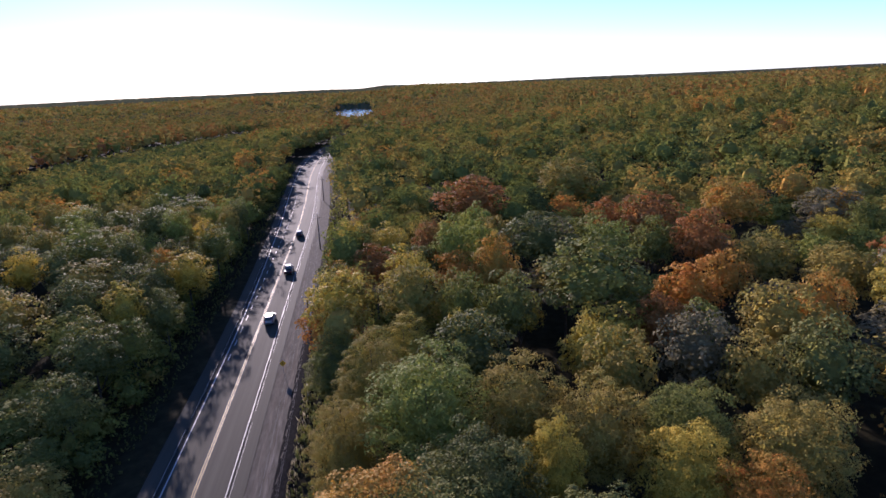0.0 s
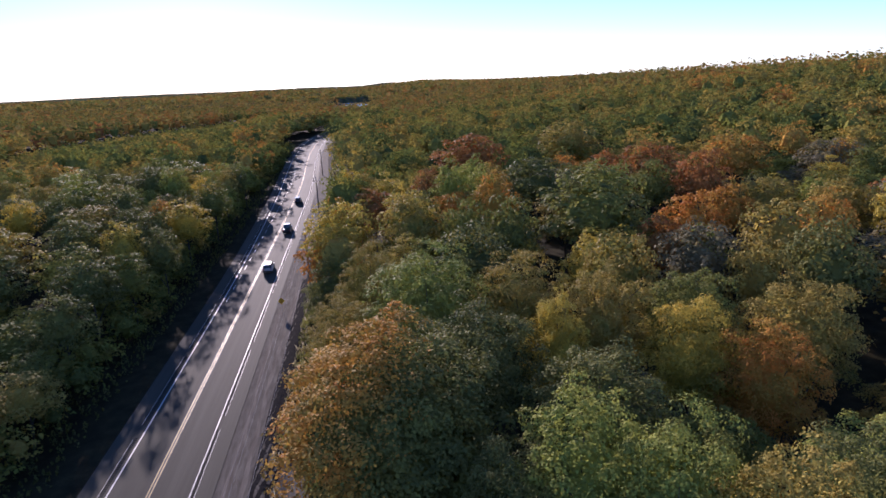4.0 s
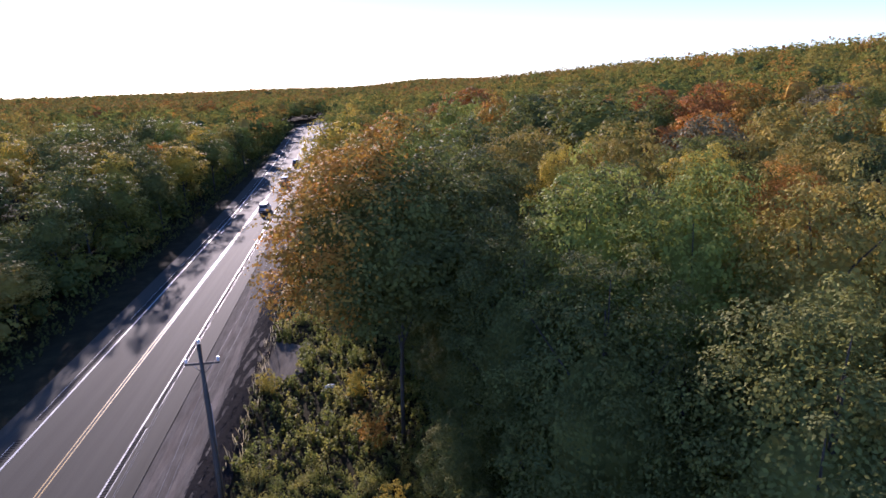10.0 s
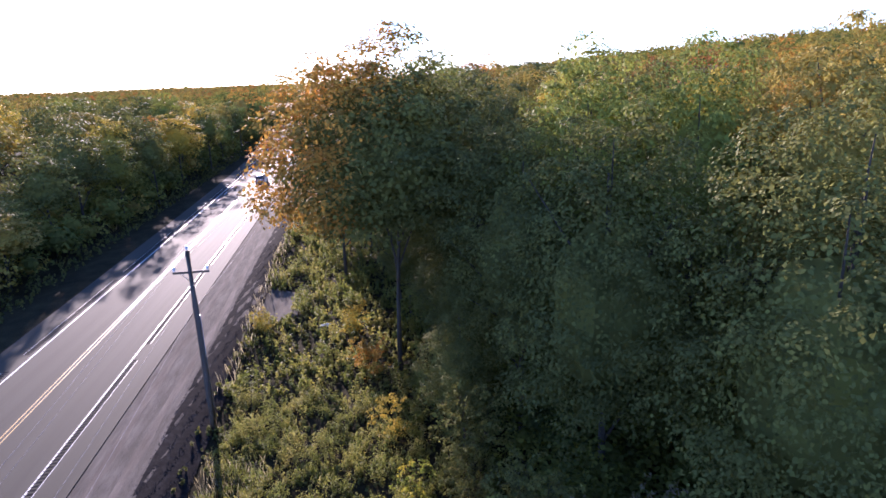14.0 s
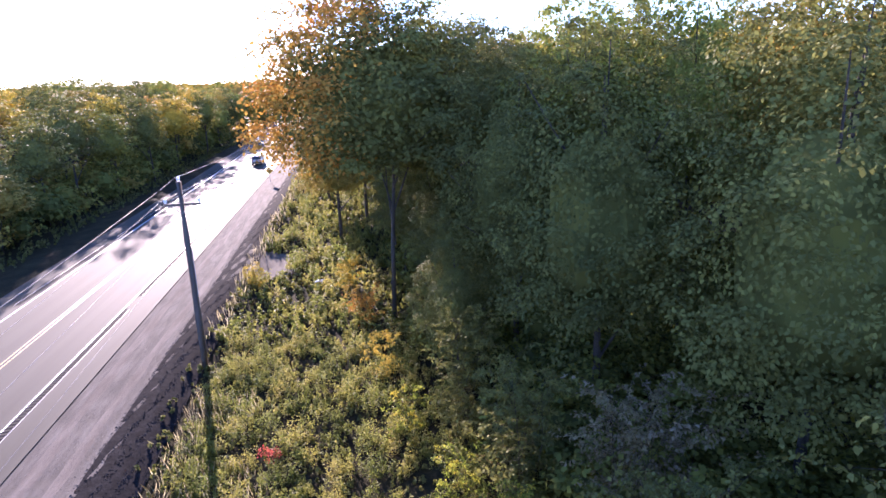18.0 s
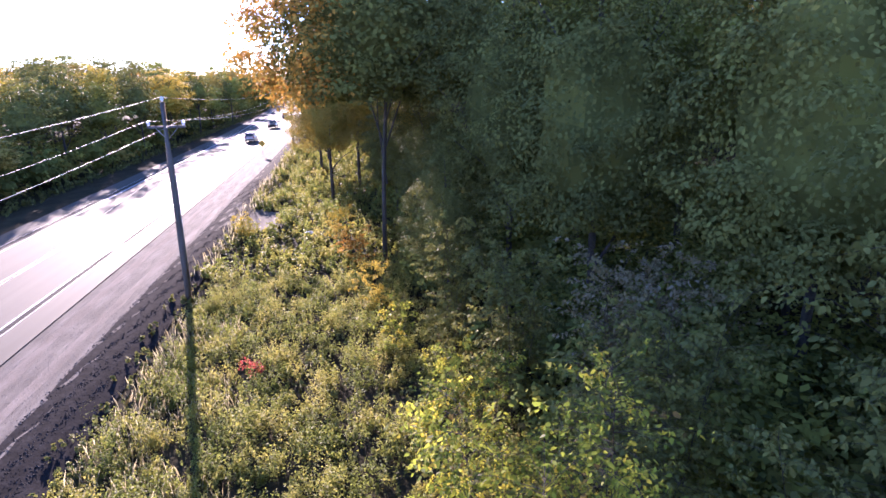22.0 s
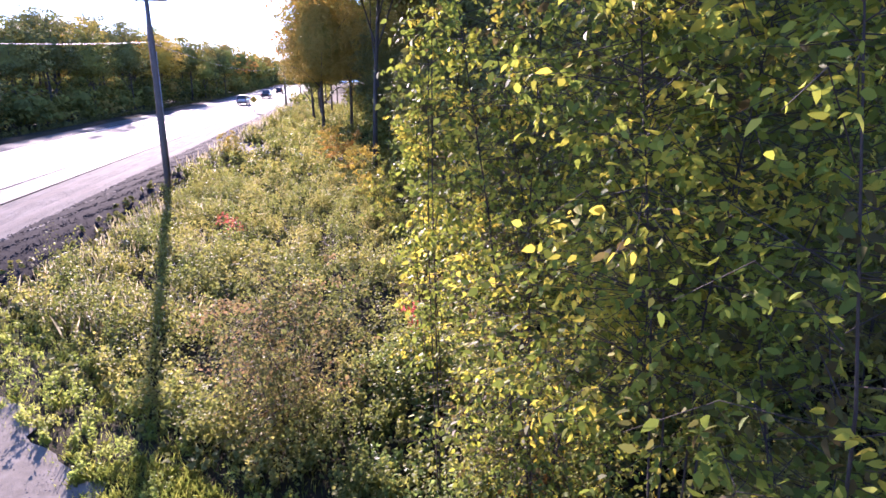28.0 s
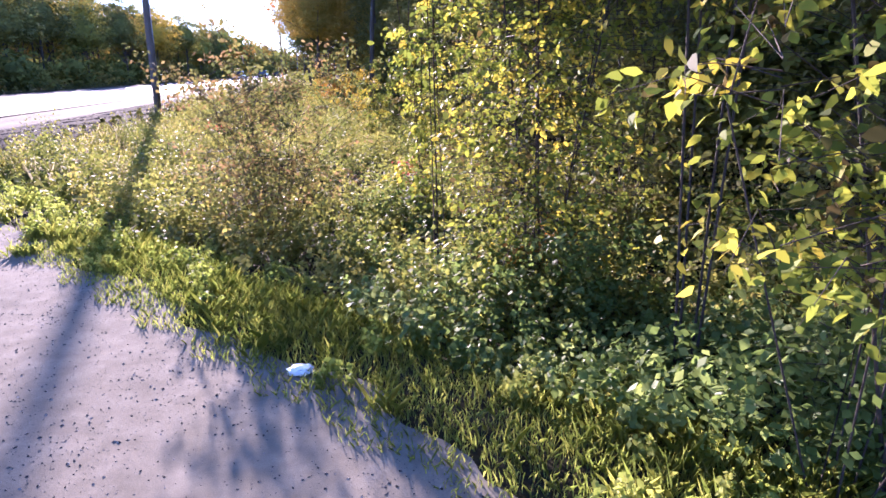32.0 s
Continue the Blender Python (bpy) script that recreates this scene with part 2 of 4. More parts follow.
def ground_z(x, y):
    x, y = np.asarray(x, dtype=float), np.asarray(y, dtype=float)
    d = x - road_x(y)
    z = -0.06 - 0.7 * smooth(0, 3.2, verge(x, y)) - 0.9 * smooth(9, 14, -d) - 0.8 * smooth(13, 40, -d)
    bumps = np.sin(x * 0.31 + np.sin(y * 0.17) * 2) * np.cos(y * 0.27 + x * 0.11)
    z += 0.12 * bumps * smooth(12, 22, np.abs(d)) * np.where(d > 0, smooth(0.5, 4, verge(x, y)), 1)
    hill = smooth(30, 330, x) * smooth(-40, 330, y) * (1 - 0.75 * smooth(420, 900, y))
    z += 18 * hill + 4 * smooth(20, 160, x) * (1 - smooth(300, 600, y))
    z += 7 * smooth(350, 700, y) * np.exp(-((x - 190) / 120) ** 2) - 5 * smooth(350, 800, y) * (1 - smooth(40, 240, np.abs(x)))
    r = np.hypot(x, y)
    z += smooth(500, 1200, r) * 3 * np.sin(x * 0.004 + 1) * np.cos(y * 0.0031)
    return z


def spread(lo, hi, fine, coarse, near):
    """Grid lines, fine within near of zero and ever wider outwards."""
    out, v = [0.0], 0.0
    while v < max(abs(lo), hi):
        v += fine if v < near else min(coarse, fine + (v - near) * 0.05)
        out.append(v)
    a = np.array(out)
    return np.concatenate([-a[::-1][:-1], a])


gx = spread(-4500, 4500, 0.5, 250, 13)
gy = spread(-4500, 4500, 0.5, 250, 15)
XX, YY = np.meshgrid(gx, gy)
ground = tagged(new("ground", grid_mesh("ground", np.stack([XX, YY, ground_z(XX, YY) - 0.03], -1), SOIL)), "dark leaf-strewn woodland ground rolling to the horizon", "ground", kind="structure")


def strip(name, y0, y1, left, right, lift, mat, step=2.5, sides=0.0):
    """A strip laid along the road between two offsets from its centre line; offsets may be functions of y."""
    ys = np.arange(y0, y1 + 0.01, step if y1 - y0 > step else (y1 - y0))
    lo = left(ys) if callable(left) else np.full(len(ys), left)
    hi = right(ys) if callable(right) else np.full(len(ys), right)
    c = road_x(ys)
    cols = [(c + lo, lift - sides), (c + lo, lift), (c + hi, lift), (c + hi, lift - sides)] if sides else [(c + lo, lift), (c + hi, lift)]
    z = np.zeros(len(ys)) + (ground_z(c, ys) + 0.06)
    return grid_mesh(name, np.stack([np.stack([x, ys, z + l], -1) for x, l in cols], 1)[:, ::1], mat, False)


road = tagged(new("road", strip("road", -160, 620, lambda y: -left_width(y), 5.7, 0.0, ASPHALT, sides=0.12)), "worn grey asphalt highway with rumble strips and faded wheel tracks", "road", kind="structure")
part("right_edge_line", strip("right_edge_line", -160, 600, 3.63, 3.74, 0.006, WHITE_PAINT), WHITE_PAINT, road, "white edge line")
part("left_edge_line", strip("left_edge_line", -160, 600, lambda y: -left_width(y) + 2.55, lambda y: -left_width(y) + 2.69, 0.006, WHITE_PAINT), WHITE_PAINT, road, "white edge line")
for a, b in ((-0.17, -0.09), (0.09, 0.17)):
    part("centre_line", strip("centre_line", -160, 600, a, b, 0.006, YELLOW_PAINT), YELLOW_PAINT, road, "yellow centre line")
shoulder = tagged(new("gravel_shoulder", strip("gravel_shoulder", -160, 600, 5.7, 9.3, -0.045, GRAVEL)), "grey gravel shoulder with tyre tracks beside the highway", "shoulder", kind="structure")
TRACK = surface("pale_compacted_track", [(0.07, 0.06, 0.048), (0.135, 0.117, 0.095), (0.21, 0.185, 0.155)], 1.1, 0.95, 30, 0.8, 0.03, 0.03, stretch=(1.5, 0.2, 1))
for a, w in ((6.35, 0.5), (7.75, 0.45)):
    part("tyre_track", strip("tyre_track", -30, 130, lambda y: a + 0.13 * np.sin(y * 0.13 + a), lambda y: a + w + 0.13 * np.sin(y * 0.13 + a) + 0.08 * np.sin(y * 0.9), -0.04, TRACK, 0.6), TRACK, shoulder, "pale compacted tyre track")
# ---- road details ----
GROOVE = surface("dark_milled_groove", [(0.012, 0.012, 0.012), (0.03, 0.03, 0.03)], 3, 0.95, 60, 0.3, 0.004, 0.01)
rng = np.random.default_rng(11)
for k in range(-4, 24):
    y0, y1 = 43.3 + 19.6 * (k - 1), 43.3 + 19.6 * k - 2.8
    for side, off in (("right", 3.86), ("left", None)):
        ys = np.arange(y0, y1, 0.3)
        c = road_x(ys) + (off if off else -left_width(ys) + 2.1)
        hw = 0.19
        z = 0.008
        # milled grooves, each a shallow tilted bar
        bars = np.stack([np.stack([c - hw, ys, np.full(len(ys), z)], -1), np.stack([c + hw, ys, np.full(len(ys), z)], -1), np.stack([c + hw, ys + 0.17, np.full(len(ys), z - 0.004)], -1), np.stack([c - hw, ys + 0.17, np.full(len(ys), z - 0.004)], -1)], 1)
        bars[:, :, 2] += (ground_z(road_x(ys), ys) + 0.06)[:, None]
        if y0 < 330:
            part("rumble_strip", poly_mesh("rumble_strip", bars, GROOVE), GROOVE, road, "milled rumble strip")
            o = (off + 0.23) if off else None
            part("rumble_edge_line", strip("rumble_edge_line", y0, y1, o if o else (lambda y: -left_width(y) + 1.83), o + 0.035 if o else (lambda y: -left_width(y) + 1.865), 0.006, WHITE_PAINT, 2.8), WHITE_PAINT, road)
for k in range(26):
    y0 = 100.4 + 6.0 * k
    part("lane_dash", strip("lane_dash", y0, y0 + 3.0, lambda y: -left_width(y) + 3.2 + 2.6 * smooth(100, 260, y), lambda y: -left_width(y) + 3.34 + 2.6 * smooth(100, 260, y), 0.006, WHITE_PAINT), WHITE_PAINT, road, "white lane dash")

# gravel entrance and lay-by
ys = np.linspace(-16, 13.2, 160)
cols = np.linspace(0, 1, 40)
edge = layby_edge(ys) + 0.14 + 0.16 * np.sin(ys * 3.1) + 0.1 * np.sin(ys * 7.7 + 1)
pts = np.stack([(-10.72 + (np.maximum(edge, -10.6) + 10.72)[:, None] * cols[None]), np.repeat(ys[:, None], 40, 1), np.zeros((160, 40))], -1)
pts[:, :, 2] = np.minimum(ground_z(pts[:, :, 0], pts[:, :, 1]), -0.055) + 0.014 + 0.002 * np.sin(pts[:, :, 0] * 2.3) * np.cos(pts[:, :, 1] * 1.9)
LAYBY = surface("pale_compacted_gravel", [(0.12, 0.106, 0.08), (0.165, 0.146, 0.112), (0.23, 0.205, 0.16)], 5.0, 0.95, 160, 1.0, 0.004, 0.04)
tagged(new("lay_by", grid_mesh("lay_by", pts, LAYBY)), "pale compacted gravel lay-by strewn with pebbles", "lay-by", kind="structure")
ys, xs = np.linspace(45.5, 56.5, 24), np.linspace(-10.9, -6.0, 20)
gx2, gy2 = np.meshgrid(xs, ys)
gy2 = 51 + (gy2 - 51) * (1 - 0.55 * smooth(-10.5, -5, gx2))
tagged(new("gravel_entrance", grid_mesh("gravel_entrance", np.stack([gx2, gy2, ground_z(gx2, gy2) + 0.02 + 0.012 * np.sin(gx2 * 3) * np.sin(gy2 * 2)], -1), GRAVEL)), "dark gravel entrance running from shoulder into the trees", "entrance", kind="structure")


ys, ds = np.arange(12, 110, 1.0), np.linspace(8.7, 11.0, 8)
bx, by = road_x(ys)[:, None] + ds[None], np.repeat(ys[:, None], 8, 1)
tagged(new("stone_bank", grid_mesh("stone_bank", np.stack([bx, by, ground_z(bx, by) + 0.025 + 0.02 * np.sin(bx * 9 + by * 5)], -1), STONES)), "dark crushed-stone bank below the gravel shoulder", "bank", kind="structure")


def stones(name, x, y, size, mat, label, lift=0.0):
    """Loose stones: small lopsided octahedra lying on the ground."""
    n = len(x)
    z = np.maximum(ground_z(x, y), -3) + lift
    a = rng.uniform(0, 6.28, n)
    s = size * rng.uniform(0.5, 1.5, (n, 3)) * np.array([1, 1, 0.6])
    dirs = np.array([(1, 0, 0), (0, 1, 0), (-1, 0, 0), (0, -1, 0)], dtype=float)
    ring = dirs[None] * s[:, None, :]
    ca, sa = np.cos(a)[:, None], np.sin(a)[:, None]
    rx, ry = ring[:, :, 0] * ca - ring[:, :, 1] * sa, ring[:, :, 0] * sa + ring[:, :, 1] * ca
    c = np.stack([x, y, z], -1)[:, None]
    ring = np.stack([rx, ry, ring[:, :, 2]], -1) + c
    top = c + np.array([0, 0, 1]) * s[:, None, 2:3]
    tris = [np.stack([ring[:, i], ring[:, (i + 1) % 4], top[:, 0]], 1) for i in range(4)]
    return tagged(new(name, poly_mesh(name, np.concatenate(tris), mat)), label, "gravel", kind="stuff")


n = 24000
sx, sy = -20 + rng.uniform(8.6, 11.0, n), rng.uniform(12, 70, n)
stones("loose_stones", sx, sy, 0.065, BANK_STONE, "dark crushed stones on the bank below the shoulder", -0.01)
n = 44000
sx, sy = rng.uniform(-5.5, 2.0, n), rng.uniform(0.4, 9.5, n)
k = sx < layby_edge(sy) - 0.1
stones("pebbles", sx[k], sy[k], 0.003 + 0.009 * rng.uniform(0, 1, (int(k.sum()), 1)) ** 4, MIXED_STONE, "small loose pebbles scattered on the lay-by", 0.014)
n = 16000
sx, sy = -20 + rng.uniform(5.9, 8.9, n), rng.uniform(10, 70, n)
stones("shoulder_gravel", sx, sy, 0.018, MIXED_STONE, "loose grey gravel on the shoulder", 0.012)

# ---- trees ----
def cards(rng, centres, normals, size, jitter=0.55):
    """Leaf sprays: one bent lozenge for each centre, facing roughly along its normal."""
    n = len(centres)
    nn = normals + rng.normal(0, jitter, (n, 3))
    nn /= np.linalg.norm(nn, axis=1, keepdims=True) + 1e-9
    t = np.cross(nn, rng.normal(0, 1, (n, 3)))
    t /= np.linalg.norm(t, axis=1, keepdims=True) + 1e-9
    b = np.cross(nn, t)
    s = (size * rng.uniform(0.6, 1.35, n))[:, None]
    w = s * rng.uniform(0.5, 0.85, n)[:, None]
    sag = s * rng.uniform(-0.3, 0.1, n)[:, None]
    return np.stack([centres - t * s + nn * sag, centres - b * w, centres + t * s + nn * sag, centres + b * w], 1)


def cube_sphere(n):
    """The faces of a ball made of a cube with n x n squares a side."""
    out, g = [], np.linspace(-1, 1, n + 1)
    for ax in range(3):
        for s in (-1, 1):
            for i in range(n):
                for j in range(n):
                    q = []
                    for u, v in ((g[i], g[j]), (g[i + 1], g[j]), (g[i + 1], g[j + 1]), (g[i], g[j + 1])):
                        p = [0, 0, 0]
                        p[ax], p[(ax + 1) % 3], p[(ax + 2) % 3] = s, u, v
                        q.append(p)
                    out.append(q)
    out = np.array(out, dtype=float)
    return out / np.linalg.norm(out, axis=2, keepdims=True)


def tufted_crown(rng, base, top, radius, clumps, leaves, size, fine=4, core=0.55, lump=0.25, inner=0):
    """A lobed crown: flattened tufts of leaf sprays stand proud of a dense heart, each thick on its upper side, with gaps of shade below."""
    h = (top - base) / 2
    # boughs swell out of the dome, with creases of shade between them
    n = max(5, min(20, clumps // 4))
    i = np.arange(n) + 0.5
    bough = np.stack([np.sqrt(1 - (1 - 1.6 * i / n) ** 2) * np.cos(i * 2.39996), np.sqrt(1 - (1 - 1.6 * i / n) ** 2) * np.sin(i * 2.39996), 1 - 1.6 * i / n], -1) + rng.normal(0, 0.22, (n, 3))
    bough /= np.linalg.norm(bough, axis=1, keepdims=True)
    far_out = rng.uniform(0.88, 1.06, n)

    def swell(d):
        k = 0.74 + 0.3 * np.max(far_out * np.exp((d @ bough.T - 1) * (0.38 * n)), axis=-1)
        return k * np.where(d[..., 2] < 0, 1 + 0.4 * d[..., 2], 1)

    i = np.arange(clumps) + 0.5
    z = 1 - 1.5 * i / clumps
    az = i * 2.39996 + rng.uniform(0, 6.28)
    q = np.sqrt(1 - z * z)
    d = np.stack([q * np.cos(az), q * np.sin(az), z], -1) + rng.normal(0, 0.13, (clumps, 3))
    d /= np.linalg.norm(d, axis=1, keepdims=True)
    shape, at = np.array([radius, radius, h]), np.array([0, 0, base + h])
    c = d * (swell(d) * rng.uniform(0.78, 1.02, clumps))[:, None] * shape + at
    wide = lump * radius * rng.uniform(0.6, 1.35, clumps)
    e = rng.normal(0, 1, (clumps, leaves, 3)) + d[:, None] * 0.55 + np.array([0, 0, 0.75])
    e /= np.linalg.norm(e, axis=2, keepdims=True)
    p = c[:, None] + e * (wide[:, None] * np.clip(rng.normal(0.9, 0.18, (clumps, leaves)), 0.3, 1.2))[..., None] * np.array([1, 1, 0.62])
    v = cards(rng, p.reshape(-1, 3), (e * 0.7 + np.array([0, 0, 0.5])).reshape(-1, 3), size, 0.32)
    ball = cube_sphere(fine)
    b = ball * (swell(ball) * core)[..., None] * shape + at
    if inner:
        # shaded leaves between the tufts and the heart
        d = rng.normal(0, 1, (inner, 3)) + np.array([0, 0, 0.2])
        d /= np.linalg.norm(d, axis=1, keepdims=True)
        p = d * (swell(d) * rng.uniform(0.56, 0.84, inner))[:, None] * shape + at
        b = np.concatenate([b, cards(rng, p, d + np.array([0, 0, 0.3]), size * 1.25, 0.5)])
    hue = np.clip(rng.normal(0.5, 0.25, clumps), 0, 1)
    return v, b, c, np.concatenate([np.repeat(hue, leaves), np.clip(rng.normal(0.35, 0.2, len(b)), 0, 1)])


def tree(name, seed, height, radius, species, label, clumps, leaves, size, base=0.3, second=None, lump=0.25, inner_leaves=0, girth=1.0):
    """A broad-leaved tree: tapered trunk, limbs that reach the clumps, and a crown of leaf sprays."""
    rng = np.random.default_rng(seed)
    ob = thing(name, Matrix(), label, "tree", "trees of the wood")
    v, inner, c, hues = tufted_crown(rng, height * base, height, radius, clumps, leaves, size, 5, 0.52, lump, inner_leaves)
    bm = bmesh.new()
    lean = rng.normal(0, 0.25, 2)
    k = height / 18
    tube(bm, [(0, 0, -0.6), (lean[0] * 0.3, lean[1] * 0.3, height * 0.25), (lean[0], lean[1], height * 0.55), (lean[0] * 1.5, lean[1] * 1.5, height * 0.85)], [0.24 * k * girth, 0.17 * k * girth, 0.12 * k * girth, 0.04 * k], 7)
    part("trunk", bm, BARK, ob)
    for p in c[rng.permutation(len(c))[:5]]:
        bm = bmesh.new()
        z0 = max(height * 0.2, p[2] * rng.uniform(0.45, 0.7))
        m = (p[0] * 0.45, p[1] * 0.45, z0 + (p[2] - z0) * 0.62)
        tube(bm, [(lean[0] * 0.6, lean[1] * 0.6, z0), m, tuple(p)], [0.085 * k * girth, 0.055 * k * girth, 0.02 * k], 5, False)
        part("limb", bm, BARK, ob)
    if second:
        # the sunny, road-side half has turned; the rest is still green
        mid = v.mean(1)
        turned = (mid[:, 0] * 0.9 - mid[:, 1] * 0.15 - (mid[:, 2] - height * 0.75) * 0.35 + rng.normal(0, 0.9, len(v))) < -0.3
        part("crown", poly_mesh("crown", np.concatenate([v[~turned], inner]), LEAVES[second], HEARTS[second], int((~turned).sum()), np.concatenate([hues[:len(v)][~turned], hues[len(v):]])), LEAVES[second], ob)
        part("turning_crown", poly_mesh("turning_crown", v[turned], LEAVES[species], hues=hues[:len(v)][turned]), LEAVES[species], ob)
    else:
        part("crown", poly_mesh("crown", np.concatenate([v, inner]), LEAVES[species], HEARTS[species], len(v), hues), LEAVES[species], ob)
    return ob


KINDS = {}
WORDS = {"green": "full green leaf", "bright": "fresh bright green leaf", "olive": "olive green leaf turning brown", "dark": "dark green leaf", "yellow": "leaf turning yellow", "orange": "orange autumn leaf", "rust": "rust brown autumn leaf", "red": "deep red autumn leaf", "grey": "dull thinning grey leaf"}
# clumps, leaves in each, leaf spray size, foot of the crown as a share of the height, tuft width as a share of the radius, shaded inner leaves, label
STYLES = {"near": (125, 105, 0.095, 0.33, 0.175, 5500, "in the roadside wood"), "hedge": (70, 46, 0.2, 0.22, 0.24, 900, "across the highway"), "edge": (200, 125, 0.073, 0.02, 0.16, 13000, "on the verge"), "far": (64, 44, 0.21, 0.38, 0.24, 800, "deep in the wood")}


def grow(species, x, y, top, radius, turn=0.0, style="near", variant=0):
    """Plants a tree of a species with its top at the given height above the road."""
    key = (species, style, variant)
    z = float(ground_z(x, y))
    m = pose(x, y, z, 0, 0, turn)
    if key not in KINDS:
        c, l, s, b, k, i, where = STYLES[style]
        ob = KINDS[key] = tree("tree", 10 * len(KINDS) + 3, 18.0, 5.0, species, "broad-leaved tree in %s %s" % (WORDS[species], where), c, l, s, b, None, k, i)
        ob.scale = (radius / 5.0, radius / 5.0, (top - z) / 18.0)
        ob.matrix_basis = m @ Matrix.Diagonal((*ob.scale, 1))
        return ob
    ob = copy_thing(KINDS[key], m)
    ob.scale = (radius / 5.0, radius / 5.0, (top - z) / 18.0)
    return ob


planted = []


def plant(species, spots, style=None):
    for x, y, top, radius in spots:
        kind = style or ("near" if math.hypot(x, y) < 62 else "far")
        grow(species, x, y, top, radius, (x * 37 + y * 11) % 360, kind, len(planted) % 2)
        planted.append((x, y, radius))


# the great maple whose road side has turned orange
maple = tree("maple_tree", 77, 20.8, 7.6, "orange", "great maple by the verge, orange towards the highway and green behind", 330, 100, 0.115, 0.26, "dark", 0.14, 16000, 0.62)
maple.matrix_world = pose(1.6, 36.0, float(ground_z(1.6, 36.0)))
planted.append((1.6, 36.0, 6.4))
plant("dark", [(5.2, 33.0, 9.5, 2.6), (5.0, 39.5, 10.5, 3.0), (3.2, 45.5, 10.0, 2.8), (4.2, 26.5, 8.0, 2.2)], "edge")
plant("orange", [(21.5, 95, 20, 3.6), (28.7, 38, 16.5, 4)])
plant("rust", [(58, 98, 21, 5)])
plant("olive", [(14.5, 54, 18.5, 4.8), (26.5, 59, 18.5, 4), (7, 85, 19, 4.5), (58, 166, 21, 8), (50, 66, 19, 5), (20.5, 49, 18, 4.5), (35, 43.5, 17.5, 5)])
plant("olive", [(17.7, 21, 19.0, 4)])
plant("yellow", [(25, 42, 17.5, 4)])
plant("olive", [(-2.0, 56, 15.5, 3.9), (0.6, 67, 17.5, 4.4)], "edge")
plant("bright", [(11, 28, 18.8, 4.3)])
plant("bright", [(6, 55.5, 19.3, 6.2), (16.6, 108, 20, 4), (14.5, 24.5, 19.0, 3.8)])
plant("dark", [(8.6, 43, 18.5, 5), (12.2, 67, 18, 5), (32, 107, 20, 7), (47, 55, 18.5, 4.5), (14.5, 35, 17.8, 5)])
plant("dark", [(8.8, 20.5, 16.8, 4.3), (7.2, 27.0, 17.0, 3.8), (12.2, 13.5, 17.4, 4.4)], "edge")
plant("dark", [(18.0, 9.5, 17, 4.4), (23, 22, 19.5, 4.6), (14.5, 4.5, 12.5, 3.8)], "edge")
plant("green", [(19.4, 78, 19, 4), (33, 83, 20.4, 7.8), (27.7, 47.5, 18, 4.5)])
plant("rust", [(27, 146, 21, 8.5)])
plant("grey", [(37, 62, 18.0, 4.5), (18.5, 39, 13, 3.2)])
plant("yellow", [(-44.5, 97, 11.8, 5), (-80, 185, 14, 6)])
plant("orange", [(-40.6, 131, 12.8, 2.4)])
# extra trees, added to throw shade over the verge across the highway
plant("dark", [(-38, 88, 13.5, 4.4), (-47, 106, 15, 5), (-53, 92, 13.5, 5), (-36.5, 76, 11.5, 3.8), (-40, 113, 14.5, 4.6)], "hedge")

rng = np.random.default_rng(5)
MIX_RIGHT = ["olive", "green", "yellow", "orange", "bright", "olive", "rust", "yellow", "dark", "grey", "orange", "bright"]
MIX_LEFT = ["green", "olive", "yellow", "green", "bright", "olive", "dark"]


def free(x, y, r):
    return all((x - a) ** 2 + (y - b) ** 2 > (0.8 * (r + c)) ** 2 for a, b, c in planted)


def scatter(count, xs, ys, tops, mix, keep, edge, low=0.0):
    for _ in range(count):
        x, y = rng.uniform(*xs), rng.uniform(*ys)
        r = rng.uniform(3.3, 7.0) if x > 16 or x < -44 else rng.uniform(2.8, 5.0)
        if keep(x, y) and free(x, y, r):
            style = "edge" if edge(x, y) else "hedge" if -42 < x < -20 else ("near" if math.hypot(x, y) < 62 else "far")
            grow(mix[rng.integers(len(mix))], x, y, float(ground_z(x, y)) + rng.uniform(*tops) - (low if -43 < x < -20 else 0), r, rng.uniform(0, 360), style, 0 if style == "edge" else int(rng.integers(2)))
            planted.append((x, y, r))


scatter(1500, (-5.0, 95), (11, 125), (12.5, 19.8), MIX_RIGHT, lambda x, y: x > max(-4.5, 6.6 - 0.16 * (y - 12)) and x < 20 + 0.85 * y, lambda x, y: (x < 14 and y < 44) or (x < 6 and y < 80))
scatter(800, (-85, -32.5), (88, 190), (14, 18.5), MIX_LEFT, lambda x, y: -x < 34 + 0.45 * y, lambda x, y: False, 3.2)

scatter(260, (-66, -34), (50, 88), (6.5, 8.5), MIX_LEFT, lambda x, y: -x < 34 + 0.45 * y, lambda x, y: False)


